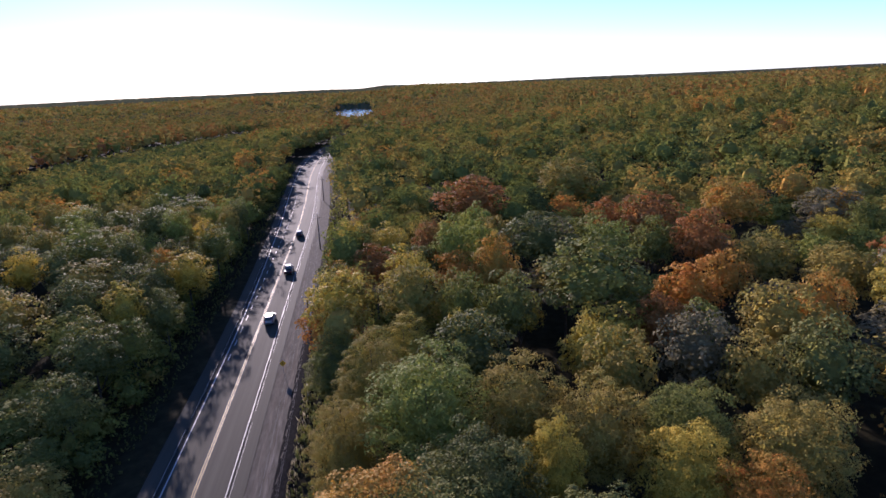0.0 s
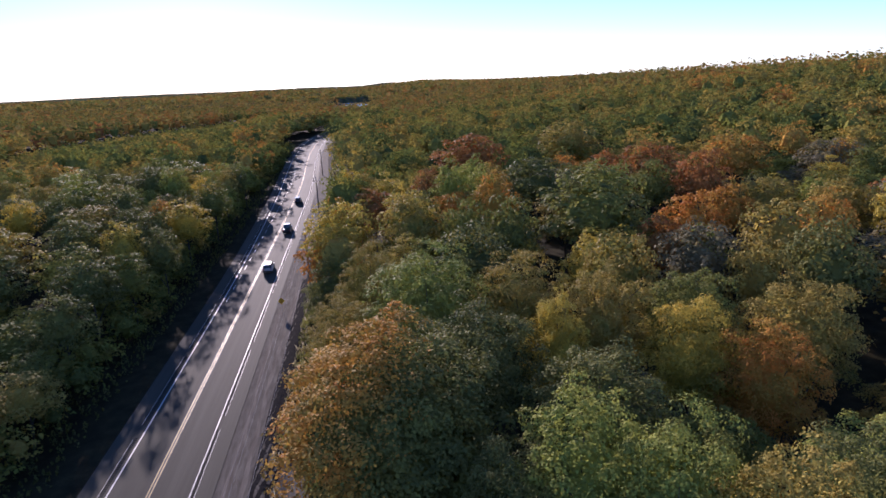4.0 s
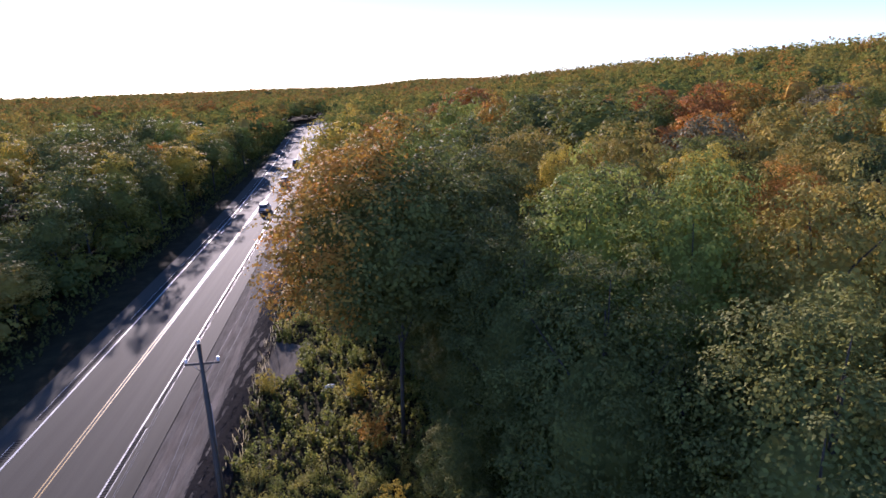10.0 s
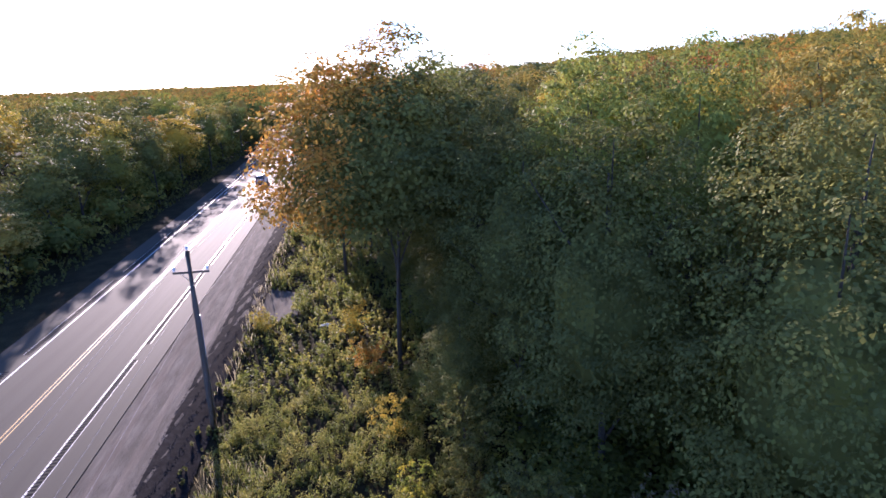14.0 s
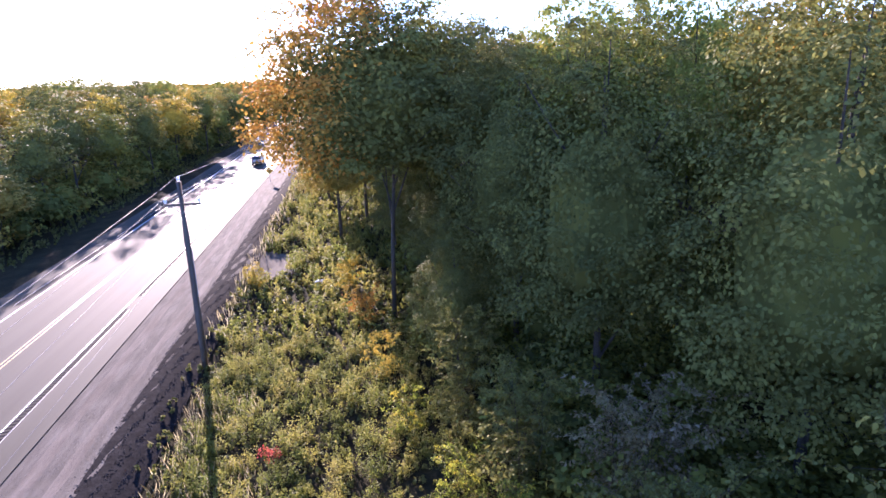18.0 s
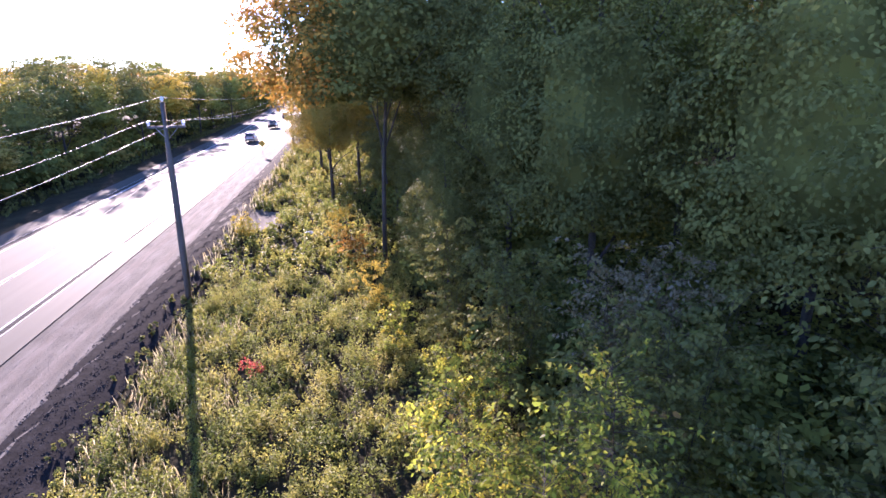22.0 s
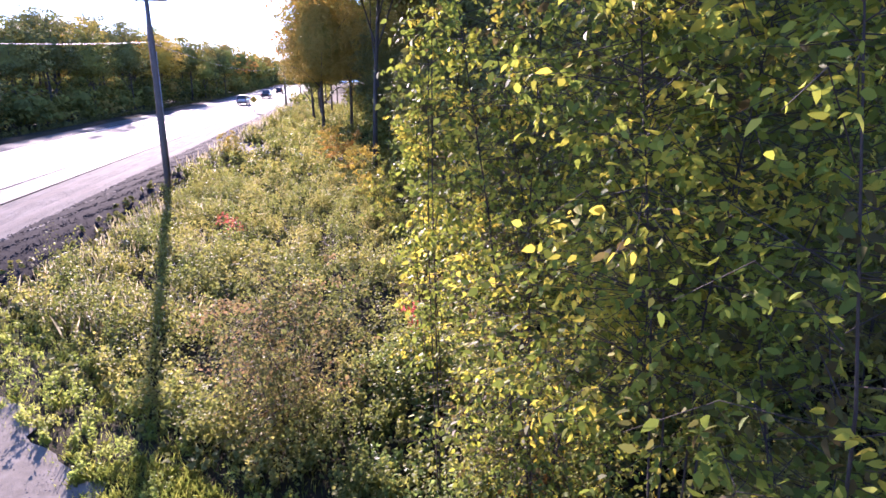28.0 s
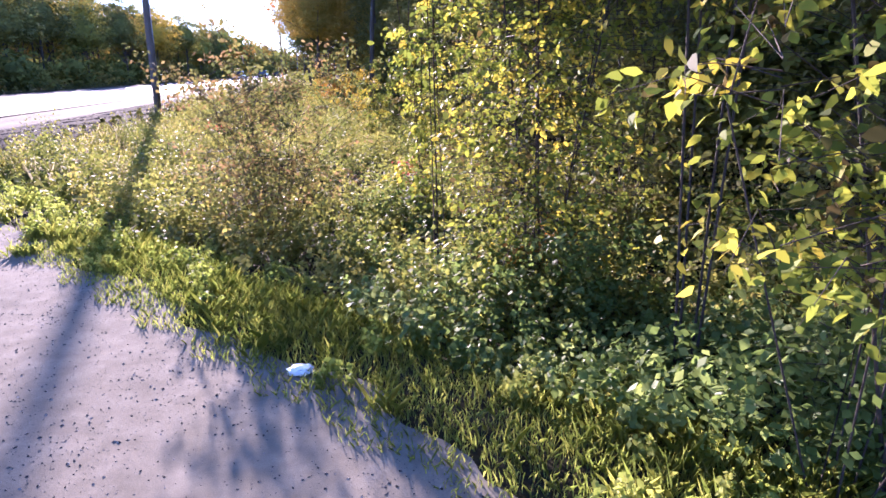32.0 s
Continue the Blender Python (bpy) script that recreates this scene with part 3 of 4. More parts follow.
def woods(name, spots, clumps, leaves, size, label, foot=0.4, fine=2, mat=None, turned=1.0, within=0, core=0.64):
    """Woodland too dense to count: for each spot x, y, top, radius a tufted crown of leaf sprays."""
    out, hearts, hue, hue2 = [], [], [], []
    for x, y, top, r in spots:
        v, inner, _, _ = tufted_crown(rng, top * foot, top, r, clumps, leaves, size * r / 4.5, fine, core, 0.3, within)
        at = np.array([x, y, float(ground_z(x, y))])
        out.append(v + at)
        hearts.append(inner + at)
        # whole stands turn together
        stand = 0.5 + 0.5 * math.sin(x * 0.013 + 1.3 * math.sin(y * 0.011)) * math.cos(y * 0.017)
        k = float(np.clip(0.2 * stand + 0.85 * rng.beta(1.6, 1.8), 0, 1))
        k *= turned
        hue.append(np.full(len(v), k))
        hue2.append(np.full(len(inner), k))
    leaf = np.concatenate(out)
    me = poly_mesh(name, np.concatenate([leaf] + hearts), mat or WOODS, WOODS_SHADED_HEART, len(leaf))
    tint = me.attributes["tint"]
    tint.data.foreach_set("value", np.concatenate(hue + hue2).astype(np.float32))
    return tagged(new(name, me), label, "woodland", kind="stuff")


LAKE = (-6.0, 1055.0)


CLEARING = [(-135, 238), (-101, 275), (-84, 300), (-72, 340), (-60, 500), (-52, 600), (-72, 623), (-111, 602), (-156, 475), (-185, 372)]


def in_clearing(x, y):
    """True inside the open ground behind the first strip of wood across the highway."""
    hit = np.zeros(x.shape, dtype=bool)
    for (ax, ay), (bx, by) in zip(CLEARING, CLEARING[1:] + CLEARING[:1]):
        hit ^= ((ay > y) != (by > y)) & (x < (bx - ax) * (y - ay) / (by - ay) + ax)
    return hit


def spots_in(space, r0, r1, a0, a1, tops, radii):
    """Places for crowns on a jittered grid within a sector round the origin, clear of road and lake."""
    g = np.arange(-r1, r1, space)
    x, y = np.meshgrid(g, g)
    x = (x + space * 0.5 * (np.arange(len(g))[:, None] % 2) + rng.uniform(-0.3, 0.3, x.shape) * space).ravel()
    y = (y + rng.uniform(-0.3, 0.3, y.shape).ravel().reshape(y.shape) * space).ravel()
    d, r, a = x - road_x(y), np.hypot(x, y), np.degrees(np.arctan2(x, y)) % 360
    ok = (r > r0) & (r < r1) & ((a - a0) % 360 < (a1 - a0))
    ok &= ((d > np.where(y > 230, 12.5, 14.5)) | (d < -13)) & ~((y < 125) & (x > 0) & (x < 20 + 0.85 * y) & (x < 95) & (y > 11)) & ~((x > -85) & (x < -32.5) & (y > 38) & (y < 190) & (-x < 34 + 0.45 * y))
    ok &= (r > 18) & ~in_clearing(x, y) & ~((np.abs(x - LAKE[0]) < 34) & (y > 760) & (y < 1215))
    return [(px, py, rng.uniform(*tops), rng.uniform(*radii)) for px, py in zip(x[ok], y[ok])]


woods("nearer_woodland", spots_in(8.2, 60, 165, -48, 50, (12, 19), (3.4, 5.2)), 44, 26, 0.24, "mixed autumn woodland in green, olive and orange", 0.4, 4, within=350)
woods("woodland", spots_in(9.2, 165, 430, -36, 48, (11.5, 19.5), (3.6, 6.2)), 22, 15, 0.36, "dense mixed autumn woodland in green, olive and orange", 0.28, turned=0.85, within=45, core=0.52)
woods("distant_woodland", spots_in(9.8, 430, 1050, -36, 46, (12, 19.5), (4.2, 7)), 10, 4, 0.85, "far autumn woodland on rolling ground", 0.12, 1, FAR_WOODS)
woods("horizon_woodland", spots_in(19, 1050, 2100, -36, 46, (14, 20), (7, 12)), 5, 2, 1.7, "endless autumn woodland towards the horizon", 0.4, 1, FAR_WOODS)
bend = [(rng.uniform(-80, -14), rng.uniform(392, 520), rng.uniform(12, 17), rng.uniform(4, 6.5)) for _ in range(130)]
woods("bend_woodland", [s for s in bend if s[0] < road_x(s[1]) - 13], 20, 9, 0.6, "woodland leafy to the ground beyond the highway bend", 0.02)
woods("woodland_behind", spots_in(9, 40, 120, 60, 300, (12, 17), (3.6, 5.6)), 12, 6, 0.6, "autumn woodland around the lay-by")
under = [(-33.5 - abs(rng.normal(0, 9)), y, rng.uniform(2.0, 7.0), rng.uniform(1.6, 3.0)) for y in np.arange(30, 330, 0.8)]
under += [(5.0 - 0.035 * (y - 12) + abs(rng.normal(0, 4)), y, rng.uniform(2.0, 5.0), rng.uniform(1.5, 2.6)) for y in np.arange(14, 125, 0.9)]
under += [(rng.uniform(7, 18), rng.uniform(-3, 15), rng.uniform(3.0, 6.5), rng.uniform(1.5, 2.6)) for _ in range(46)]
under += [(rng.uniform(6.5, 26), rng.uniform(8, 42), rng.uniform(2.5, 6.0), rng.uniform(1.6, 2.8)) for _ in range(110)]
woods("undergrowth", [s for s in under if s[0] < -20 or s[1] > 50], 14, 9, 0.4, "shrubby undergrowth below the trees", 0.0, 2, turned=0.6, within=90, core=0.4)
woods("thicket", [s for s in under if s[0] > -20 and s[1] <= 50], 26, 17, 0.24, "green thicket of shrubs below the roadside trees", 0.0, 2, turned=0.35, within=190, core=0.38)

g = np.meshgrid(np.arange(-190, -40, 6.5), np.arange(235, 630, 6.5))
fx, fy = g[0].ravel() + rng.uniform(-2, 2, g[0].size), g[1].ravel() + rng.uniform(-2, 2, g[0].size)
k = in_clearing(fx, fy)
woods("clearing_scrub", [(a, b, rng.uniform(5.5, 8.5), rng.uniform(4.0, 5.2)) for a, b in zip(fx[k], fy[k])], 10, 9, 0.5, "low scrub on open ground behind the first strip of trees", 0.0, 2, turned=0.7)

# canopy out to the horizon
ang, rad = np.radians(np.arange(-62, 58, 0.3)), 900 * 1.0135 ** np.arange(122)
AA, RR = np.meshgrid(ang, rad)
cx, cy = np.sin(AA) * RR, np.cos(AA) * RR
cz = ground_z(cx, cy) + 9 + rng.uniform(0, 5, cx.shape) - 7 * smooth(1500, 4500, RR)
cz[0] -= 12
hole = (np.abs(cx - LAKE[0]) < 34) & (cy < 1215)
cz[hole] -= 20
far = grid_mesh("far_woods", np.stack([cx, cy, cz], -1), HAZED_RIDGE, False)
hue = rng.beta(1.6, 1.8, (cx.shape[0] - 1, cx.shape[1] - 1)) * 0.7 + 0.15 + 0.15 * np.sin(cx[1:, 1:] * 0.006) * np.cos(cy[1:, 1:] * 0.004)
far.attributes.new("tint", "FLOAT", "FACE").data.foreach_set("value", np.clip(hue, 0, 1).ravel().astype(np.float32))
tagged(new("far_woods", far), "unbroken woodland reaching the far horizon", "woodland", kind="stuff")

WATER = surface("lake_water", [(0.03, 0.05, 0.07), (0.04, 0.06, 0.08)], 0.05, 0.12, 1.2, 0.08, 0.05, 0.5)
th = np.linspace(0, 2 * math.pi, 40, endpoint=False)
lake = bmesh.new()
lv = [lake.verts.new((LAKE[0] + 30 * math.cos(a) * (1 + 0.1 * math.sin(3 * a)), LAKE[1] + 150 * math.sin(a), float(ground_z(*LAKE)) + 4)) for a in th]
lake.faces.new(lv)
me = bpy.data.meshes.new("water")
lake.to_mesh(me)
lake.free()
me.materials.append(WATER)
tagged(new("water", me), "small lake shining between distant woods", "lake", kind="structure")
# ---- verge plants ----
WEED = leafy("weed_leaves", [(0.11, 0.135, 0.03), (0.17, 0.19, 0.04), (0.25, 0.245, 0.052), (0.36, 0.31, 0.08)], 0.5, 0.6, 0.0)
DRY = leafy("dry_grass", [(0.34, 0.3, 0.17), (0.48, 0.43, 0.27), (0.6, 0.56, 0.4)], 0.5, 0.7, 0.0)
GRASS = leafy("verge_grass", [(0.15, 0.2, 0.036), (0.26, 0.31, 0.055), (0.4, 0.4, 0.09)], 0.55, 0.6, 0.0)
SHOOT = leafy("yellow_green_leaves", [(0.1, 0.075, 0.026), (0.1, 0.13, 0.022), (0.18, 0.22, 0.03), (0.32, 0.33, 0.04), (0.5, 0.4, 0.046)], 0.42, 0.6, 0.0, spec=0.08)
PURPLE = leafy("small_bronze_leaves", [(0.09, 0.105, 0.03), (0.165, 0.155, 0.045), (0.25, 0.155, 0.07)], 0.45, 0.75, 0.0)
CRIMSON = leafy("crimson_leaves", [(0.4, 0.06, 0.05), (0.5, 0.12, 0.08)], 0.4, 0.5, 0.0)
HERB = leafy("pale_green_herb_leaves", [(0.07, 0.11, 0.028), (0.15, 0.21, 0.05), (0.26, 0.3, 0.09)], 0.5, 0.5, 0.0)
TWIG = surface("brown_twigs", [(0.03, 0.022, 0.017), (0.07, 0.052, 0.04)], 4, 0.9, 40, 0.4, 0.005)


def wood_edge(y):
    """The line on which the wood begins to the right of the verge."""
    return 6.5 - 0.3 * np.clip(y, 0, 10) - 0.035 * (np.clip(y, 10, 130) - 10)


def weeds(name, x, y, tall, leaves, size, mat, label, narrow=0.55):
    """Leafy upright weeds: each a bundle of small leaves up a bent stem."""
    n = len(x)
    h = tall * rng.uniform(0.55, 1.25, n)
    t = rng.uniform(0.05, 1, (n, leaves)) ** 0.7
    lean = rng.normal(0, 0.16, (n, 1, 2))
    a = rng.uniform(0, 6.28, (n, leaves))
    out = (0.09 + 0.22 * (1 - t)) * rng.uniform(0.3, 1.2, (n, leaves)) * np.minimum(1.2, h)[:, None]
    p = np.stack([x[:, None] + lean[:, :, 0] * t * h[:, None] + np.cos(a) * out, y[:, None] + lean[:, :, 1] * t * h[:, None] + np.sin(a) * out, ground_z(x, y)[:, None] + t * h[:, None]], -1)
    nrm = np.stack([np.cos(a) * 0.5, np.sin(a) * 0.5, np.full(a.shape, 0.8)], -1)
    v = cards(rng, p.reshape(-1, 3), nrm.reshape(-1, 3), size, 0.5)
    hue = np.clip(0.5 + 0.4 * np.sin(x * 1.9 + 2 * np.sin(y * 1.3)) * np.cos(y * 2.3) + rng.normal(0, 0.12, n), 0, 1)
    return tagged(new(name, poly_mesh(name, v, mat, hues=np.repeat(hue, leaves))), label, "weeds", kind="stuff")


def field(n, xs, ys, keep):
    x, y = rng.uniform(*xs, n), rng.uniform(*ys, n)
    k = keep(x, y)
    return x[k], y[k]


def patchy(x, y):
    return 0.75 + 0.62 * np.sin(x * 1.3 + np.sin(y * 0.9)) * np.cos(y * 1.1 + 0.7 * np.sin(x * 0.8))


def mounds(n, per, xs, ys, keep, wide):
    """Plants gathered in rounded tussocks with bare gaps between; gives x, y and each plant's share of the height."""
    cx, cy = field(n, xs, ys, keep)
    s = rng.uniform(0.6, 1.3, len(cx))
    a, r = rng.uniform(0, 6.28, (len(cx), per)), np.sqrt(rng.uniform(0, 1, (len(cx), per)))
    return (cx[:, None] + np.cos(a) * r * wide * s[:, None]).ravel(), (cy[:, None] + np.sin(a) * r * wide * s[:, None]).ravel(), ((1.05 - 0.6 * r * r) * s[:, None]).ravel()


x, y, s = mounds(1250, 12, (-11, 6), (4, 34), lambda x, y: (verge(x, y) > 1.7 + 0.75 * smooth(14, 20, y)) & (x < wood_edge(y) + 3), 0.42)
weeds("weeds", x, y, 1.1 * s * (0.4 + 0.6 * patchy(x, y)), 27, 0.034, WEED, "dense green goldenrod weeds filling the verge")
x, y, s = mounds(900, 8, (-11, 5), (34, 120), lambda x, y: (verge(x, y) > 1.5) & (x < wood_edge(y) + 3) & ~((np.abs(y - 51) < 3.6) & (x < -6.5)), 0.75)
weeds("tall_weeds", x, y, 1.2 * s * (0.4 + 0.6 * patchy(x, y)), 26, 0.072, WEED, "tangled weeds and young growth along the verge")
# filler in dark leaf colour, standing in for shadow in the gaps between weeds
x, y = field(7000, (-11, 6), (4, 110), lambda x, y: (verge(x, y) > 0.9) & (x < wood_edge(y) + 3) & (rng.uniform(0, 1, len(x)) < 1.2 - y / 110) & ~((np.abs(y - 51) < 3.6) & (x < -6.5)))
weeds("ground_cover", x, y, 0.3, 9, 0.05 + 0.002 * np.repeat(y, 9), LEAVES["dark"], "low plants coloured dark for the shade between the weeds")
x, y = field(3500, (-12, 8), (120, 420), lambda x, y: (x - road_x(y) > 9.6) & (x - road_x(y) < 16))
weeds("roadside_brush", x, y, 1.6 * patchy(x, y), 10, 0.3, WEED, "low brush under the power line")
# dark leaf colour here stands in for the shade over the bank
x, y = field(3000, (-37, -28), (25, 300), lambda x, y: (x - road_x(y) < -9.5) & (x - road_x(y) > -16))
weeds("bank_weeds", x, y, 0.8 * patchy(x, y), 14, 0.12, LEAVES["dark"], "weeds in dark leaf, coloured for the shade on the bank across the highway")
x, y = field(4200, (0, 8), (0, 11), lambda x, y: (verge(x, y) > 1.0))
weeds("nettles", x, y, 0.55 * patchy(x, y), 18, 0.036, HERB, "low leafy plants below the roadside shrubs")


def blades(name, x, y, tall, width, mat, label, bend=0.5, category="grass"):
    """Grass: each blade one curved strip."""
    n = len(x)
    a = rng.uniform(0, 6.28, n)
    h = tall * rng.uniform(0.5, 1.3, n)
    z = ground_z(x, y) - 0.01
    dx, dy = np.cos(a), np.sin(a)
    b = bend * rng.uniform(0.1, 1.0, n) * h
    base, side = np.stack([x, y, z], -1), np.stack([-dy, dx, 0 * dx], -1) * width
    mid = base + np.stack([dx * b * 0.35, dy * b * 0.35, h * 0.6], -1)
    tip = base + np.stack([dx * b, dy * b, h], -1)
    return tagged(new(name, poly_mesh(name, np.stack([base - side, base + side, mid + side * 0.8, tip, mid - side * 0.8], 1), mat)), label, category, kind="stuff")


x, y = field(34000, (-11, 7), (-1, 15), lambda x, y: (verge(x, y) > -0.12 + 0.12 * np.sin(x * 5) * np.sin(y * 4)) & (verge(x, y) < 3.0) & (rng.uniform(0, 1, len(x)) < np.clip(1.5 - verge(x, y) * 0.35, 0.15, 1)))
blades("grass", x, y, 0.07 + 0.06 * np.clip(verge(x, y), 0, 2.5) * patchy(x, y), 0.004, GRASS, "bright short grass fringing the lay-by", 0.8)
x, y, s = mounds(3800, 34, (-11, 7), (0, 14.5), lambda x, y: (verge(x, y) > -0.05 + 0.1 * np.sin(x * 6) * np.sin(y * 5)) & (verge(x, y) < 1.9) & (rng.uniform(0, 1, len(x)) < 0.35 + 0.5 * patchy(x, y)), 0.09)
blades("tussock_grass", x, y, 0.15 * s, 0.0022, GRASS, "tussocks of arching yellow-green grass overhanging the lay-by", 0.95)
x, y = field(52000, (-3.5, 4), (0.2, 7), lambda x, y: (verge(x, y) > -0.3 + 0.12 * np.sin(x * 6) * np.sin(y * 5)) & (verge(x, y) < 1.3))
blades("fringe_grass", x, y, 0.07 + 0.1 * np.clip(verge(x, y), 0, 1.2) * patchy(x, y), 0.0024, GRASS, "fine short grass at the very edge of the lay-by", 0.9)
x, y, s = mounds(1500, 9, (-11, 6), (-1, 14.5), lambda x, y: (verge(x, y) > 0.0) & (verge(x, y) < 2.2) & (rng.uniform(0, 1, len(x)) < patchy(y, x)), 0.14)
weeds("clover", x, y, 0.26 * s, 14, 0.024, GRASS, "low broad-leaved plants in the verge grass")
x, y = field(3600, (-11, -3), (11, 28), lambda x, y: (verge(x, y) > 1.9) & (x < -4.6 - 0.12 * (y - 10) + 1.5 * np.sin(y)))
blades("dry_grass", x, y, 0.55, 0.0026, DRY, "pale dry feathery grass on the bank", 0.45)
x, y = field(1600, (-11, -7), (34, 100), lambda x, y: (verge(x, y) > 0.9) & (verge(x, y) < 2.0))
blades("dry_bank_grass", x, y, 0.8, 0.012, DRY, "pale dry grass along the shoulder", 0.45)
x, y = np.array([-3.5] * 160) + rng.normal(0, 0.09, 160), np.array([6.0] * 160) + rng.normal(0, 0.06, 160)
blades("grass_tuft", x, y, np.full(160, 0.13), 0.005, GRASS, "small grass tuft growing out of the lay-by gravel", 0.9)


# ---- shrubs near the lay-by ----
def leaf_shapes(base, along, up, length, width):
    """Pointed leaves with a slight fold and droop, six corners each."""
    side = np.cross(along, up)
    side /= np.linalg.norm(side, axis=1, keepdims=True) + 1e-9
    L, W = length[:, None], width[:, None]
    u = np.cross(side, along)
    return np.stack([base, base + along * L * 0.3 + side * W + u * L * 0.06, base + along * L * 0.68 + side * W * 0.75 - u * L * 0.02, base + along * L - u * L * 0.18, base + along * L * 0.68 - side * W * 0.75 - u * L * 0.02, base + along * L * 0.3 - side * W + u * L * 0.06], 1)


def shrub(name, seed, x, y, top, radius, mat, label, stems=6, twigs=70, leaves=22, leaf=0.1, foot=0.04, droop=0.35):
    """A shrub or sapling: stems that fan out, twigs along them, and separate pointed leaves along the twigs."""
    r = np.random.default_rng(seed)
    z = float(ground_z(x, y))
    h = top - z
    ob = thing(name, pose(x, y, z), label, "shrub")
    tips = []
    for i in range(stems):
        a, o = 6.28 * (i + r.uniform(-0.3, 0.3)) / stems, radius * r.uniform(0.25, 0.7)
        p0 = np.array([0.08 * math.cos(a), 0.08 * math.sin(a), -0.1])
        p2 = np.array([o * math.cos(a), o * math.sin(a), h * r.uniform(0.75, 0.98)])
        p1 = (p0 + p2) / 2 + np.array([r.normal(0, 0.25), r.normal(0, 0.25), h * 0.08])
        bm = bmesh.new()
        w = 0.0022 * h ** 0.8
        tube(bm, [p0, p1, p2], [w, w * 0.75, w * 0.25], 5, False)
        part("stem", bm, TWIG, ob)
        tips.append((p0, p1, p2))
    bm = bmesh.new()
    bases, alongs = [], []
    for k in range(twigs):
        p0, p1, p2 = tips[k % stems]
        t = r.uniform(foot, 1.0)
        b = (1 - t) ** 2 * p0 + 2 * t * (1 - t) * p1 + t * t * p2
        a = r.uniform(0, 6.28)
        reach = radius * r.uniform(0.2, 0.95) * (1.1 - 0.55 * t)
        d = np.array([math.cos(a), math.sin(a), r.uniform(-0.45, 0.85)])
        e = b + d * reach * 0.6
        f = b + d * reach * np.array([1, 1, 1 - droop])
        w = 0.002 + 0.0016 * radius
        tube(bm, [b, e, f], [w, w * 0.7, w * 0.3], 3, False)
        s = r.uniform(0.3, 1.05, leaves)[:, None]
        q = (1 - s) ** 2 * b + 2 * s * (1 - s) * e + s * s * f + r.normal(0, 0.05, (leaves, 3))
        az = r.uniform(0, 6.28, leaves)
        al = np.stack([np.cos(az), np.sin(az), r.uniform(-1.5, 0.1, leaves)], -1) + 0.5 * d
        bases.append(q)
        alongs.append(al)
    tagged(part("brushwood", bm, TWIG, ob), kind="stuff")
    base, along = np.concatenate(bases), np.concatenate(alongs)
    along /= np.linalg.norm(along, axis=1, keepdims=True)
    n = len(base)
    up = np.array([0, 0, 1.0]) + r.normal(0, 1.2, (n, 3))
    ln = leaf * r.uniform(0.55, 1.25, n)
    part("foliage", poly_mesh("foliage", leaf_shapes(base, along, up, ln, ln * r.uniform(0.2, 0.33, n)), mat, hues=np.repeat(r.uniform(0, 1, twigs), leaves)), mat, ob)
    return ob


YG = "young yellow-green tree with drooping pointed leaves beside the lay-by"
DENSE = "dense green young tree at the edge of the wood"
shrub("sapling", 1, 2.7, 3.1, 7.7, 1.85, SHOOT, YG, 4, 800, 15, 0.09, 0.42, 0.6)
shrub("sapling", 26, 2.45, 1.25, 3.5, 1.15, SHOOT, YG, 6, 170, 15, 0.09, 0.3, 0.8)
shrub("sapling", 2, 1.4, 9.6, 6.4, 0.8, SHOOT, YG, 3, 110, 28, 0.095)
shrub("sapling", 3, 2.75, 1.15, 7.7, 1.55, SHOOT, YG, 5, 320, 15, 0.085, 0.36, 0.6)
shrub("sapling", 4, 2.3, 5.7, 7.3, 1.8, SHOOT, YG, 6, 1050, 15, 0.085, 0.05, 0.5)
shrub("sapling", 27, 1.15, 6.1, 7.6, 0.75, SHOOT, YG, 3, 110, 13, 0.095, 0.4, 0.3)
shrub("sapling", 5, 2.7, 12.6, 4.8, 1.4, SHOOT, YG, 4, 150, 28, 0.095)
shrub("sapling", 6, 5.4, 4.0, 6.6, 2.0, LEAVES["dark"], DENSE, 6, 380, 30, 0.1)
shrub("sapling", 25, 4.6, 8.0, 6.2, 1.9, LEAVES["dark"], DENSE, 6, 300, 28, 0.11)
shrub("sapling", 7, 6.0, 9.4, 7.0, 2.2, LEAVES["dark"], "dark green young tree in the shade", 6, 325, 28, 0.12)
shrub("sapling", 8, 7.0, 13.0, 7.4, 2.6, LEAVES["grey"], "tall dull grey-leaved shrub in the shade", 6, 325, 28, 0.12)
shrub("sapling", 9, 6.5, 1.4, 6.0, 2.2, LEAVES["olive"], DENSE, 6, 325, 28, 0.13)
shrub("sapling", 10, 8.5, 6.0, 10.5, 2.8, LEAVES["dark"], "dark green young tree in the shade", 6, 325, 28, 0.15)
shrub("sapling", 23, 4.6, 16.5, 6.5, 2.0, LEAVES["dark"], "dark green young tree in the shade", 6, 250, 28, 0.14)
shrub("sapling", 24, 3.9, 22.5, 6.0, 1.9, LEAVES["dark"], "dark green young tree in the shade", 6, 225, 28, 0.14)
shrub("bush", 11, -1.15, 8.5, 2.5, 1.9, PURPLE, "airy bush with thin stems and small bronze leaves", 16, 330, 22, 0.07, 0.1, 0.1)
shrub("bush", 12, 1.2, 23.0, 2.2, 1.1, SHOOT, "round yellow-green bush at the foot of the maple", 7, 90, 22, 0.1)
shrub("bush", 13, 2.6, 17.5, 2.6, 1.3, SHOOT, "round yellow-green bush at the foot of the maple", 7, 90, 22, 0.1)
shrub("bush", 14, 0.6, 28.5, 2.0, 1.2, LEAVES["yellow"], "yellowing bush on the verge", 7, 80, 20, 0.11)
shrub("bush", 15, -0.2, 36, 2.4, 1.5, LEAVES["orange"], "orange-leaved bush below the maple", 7, 90, 20, 0.13)
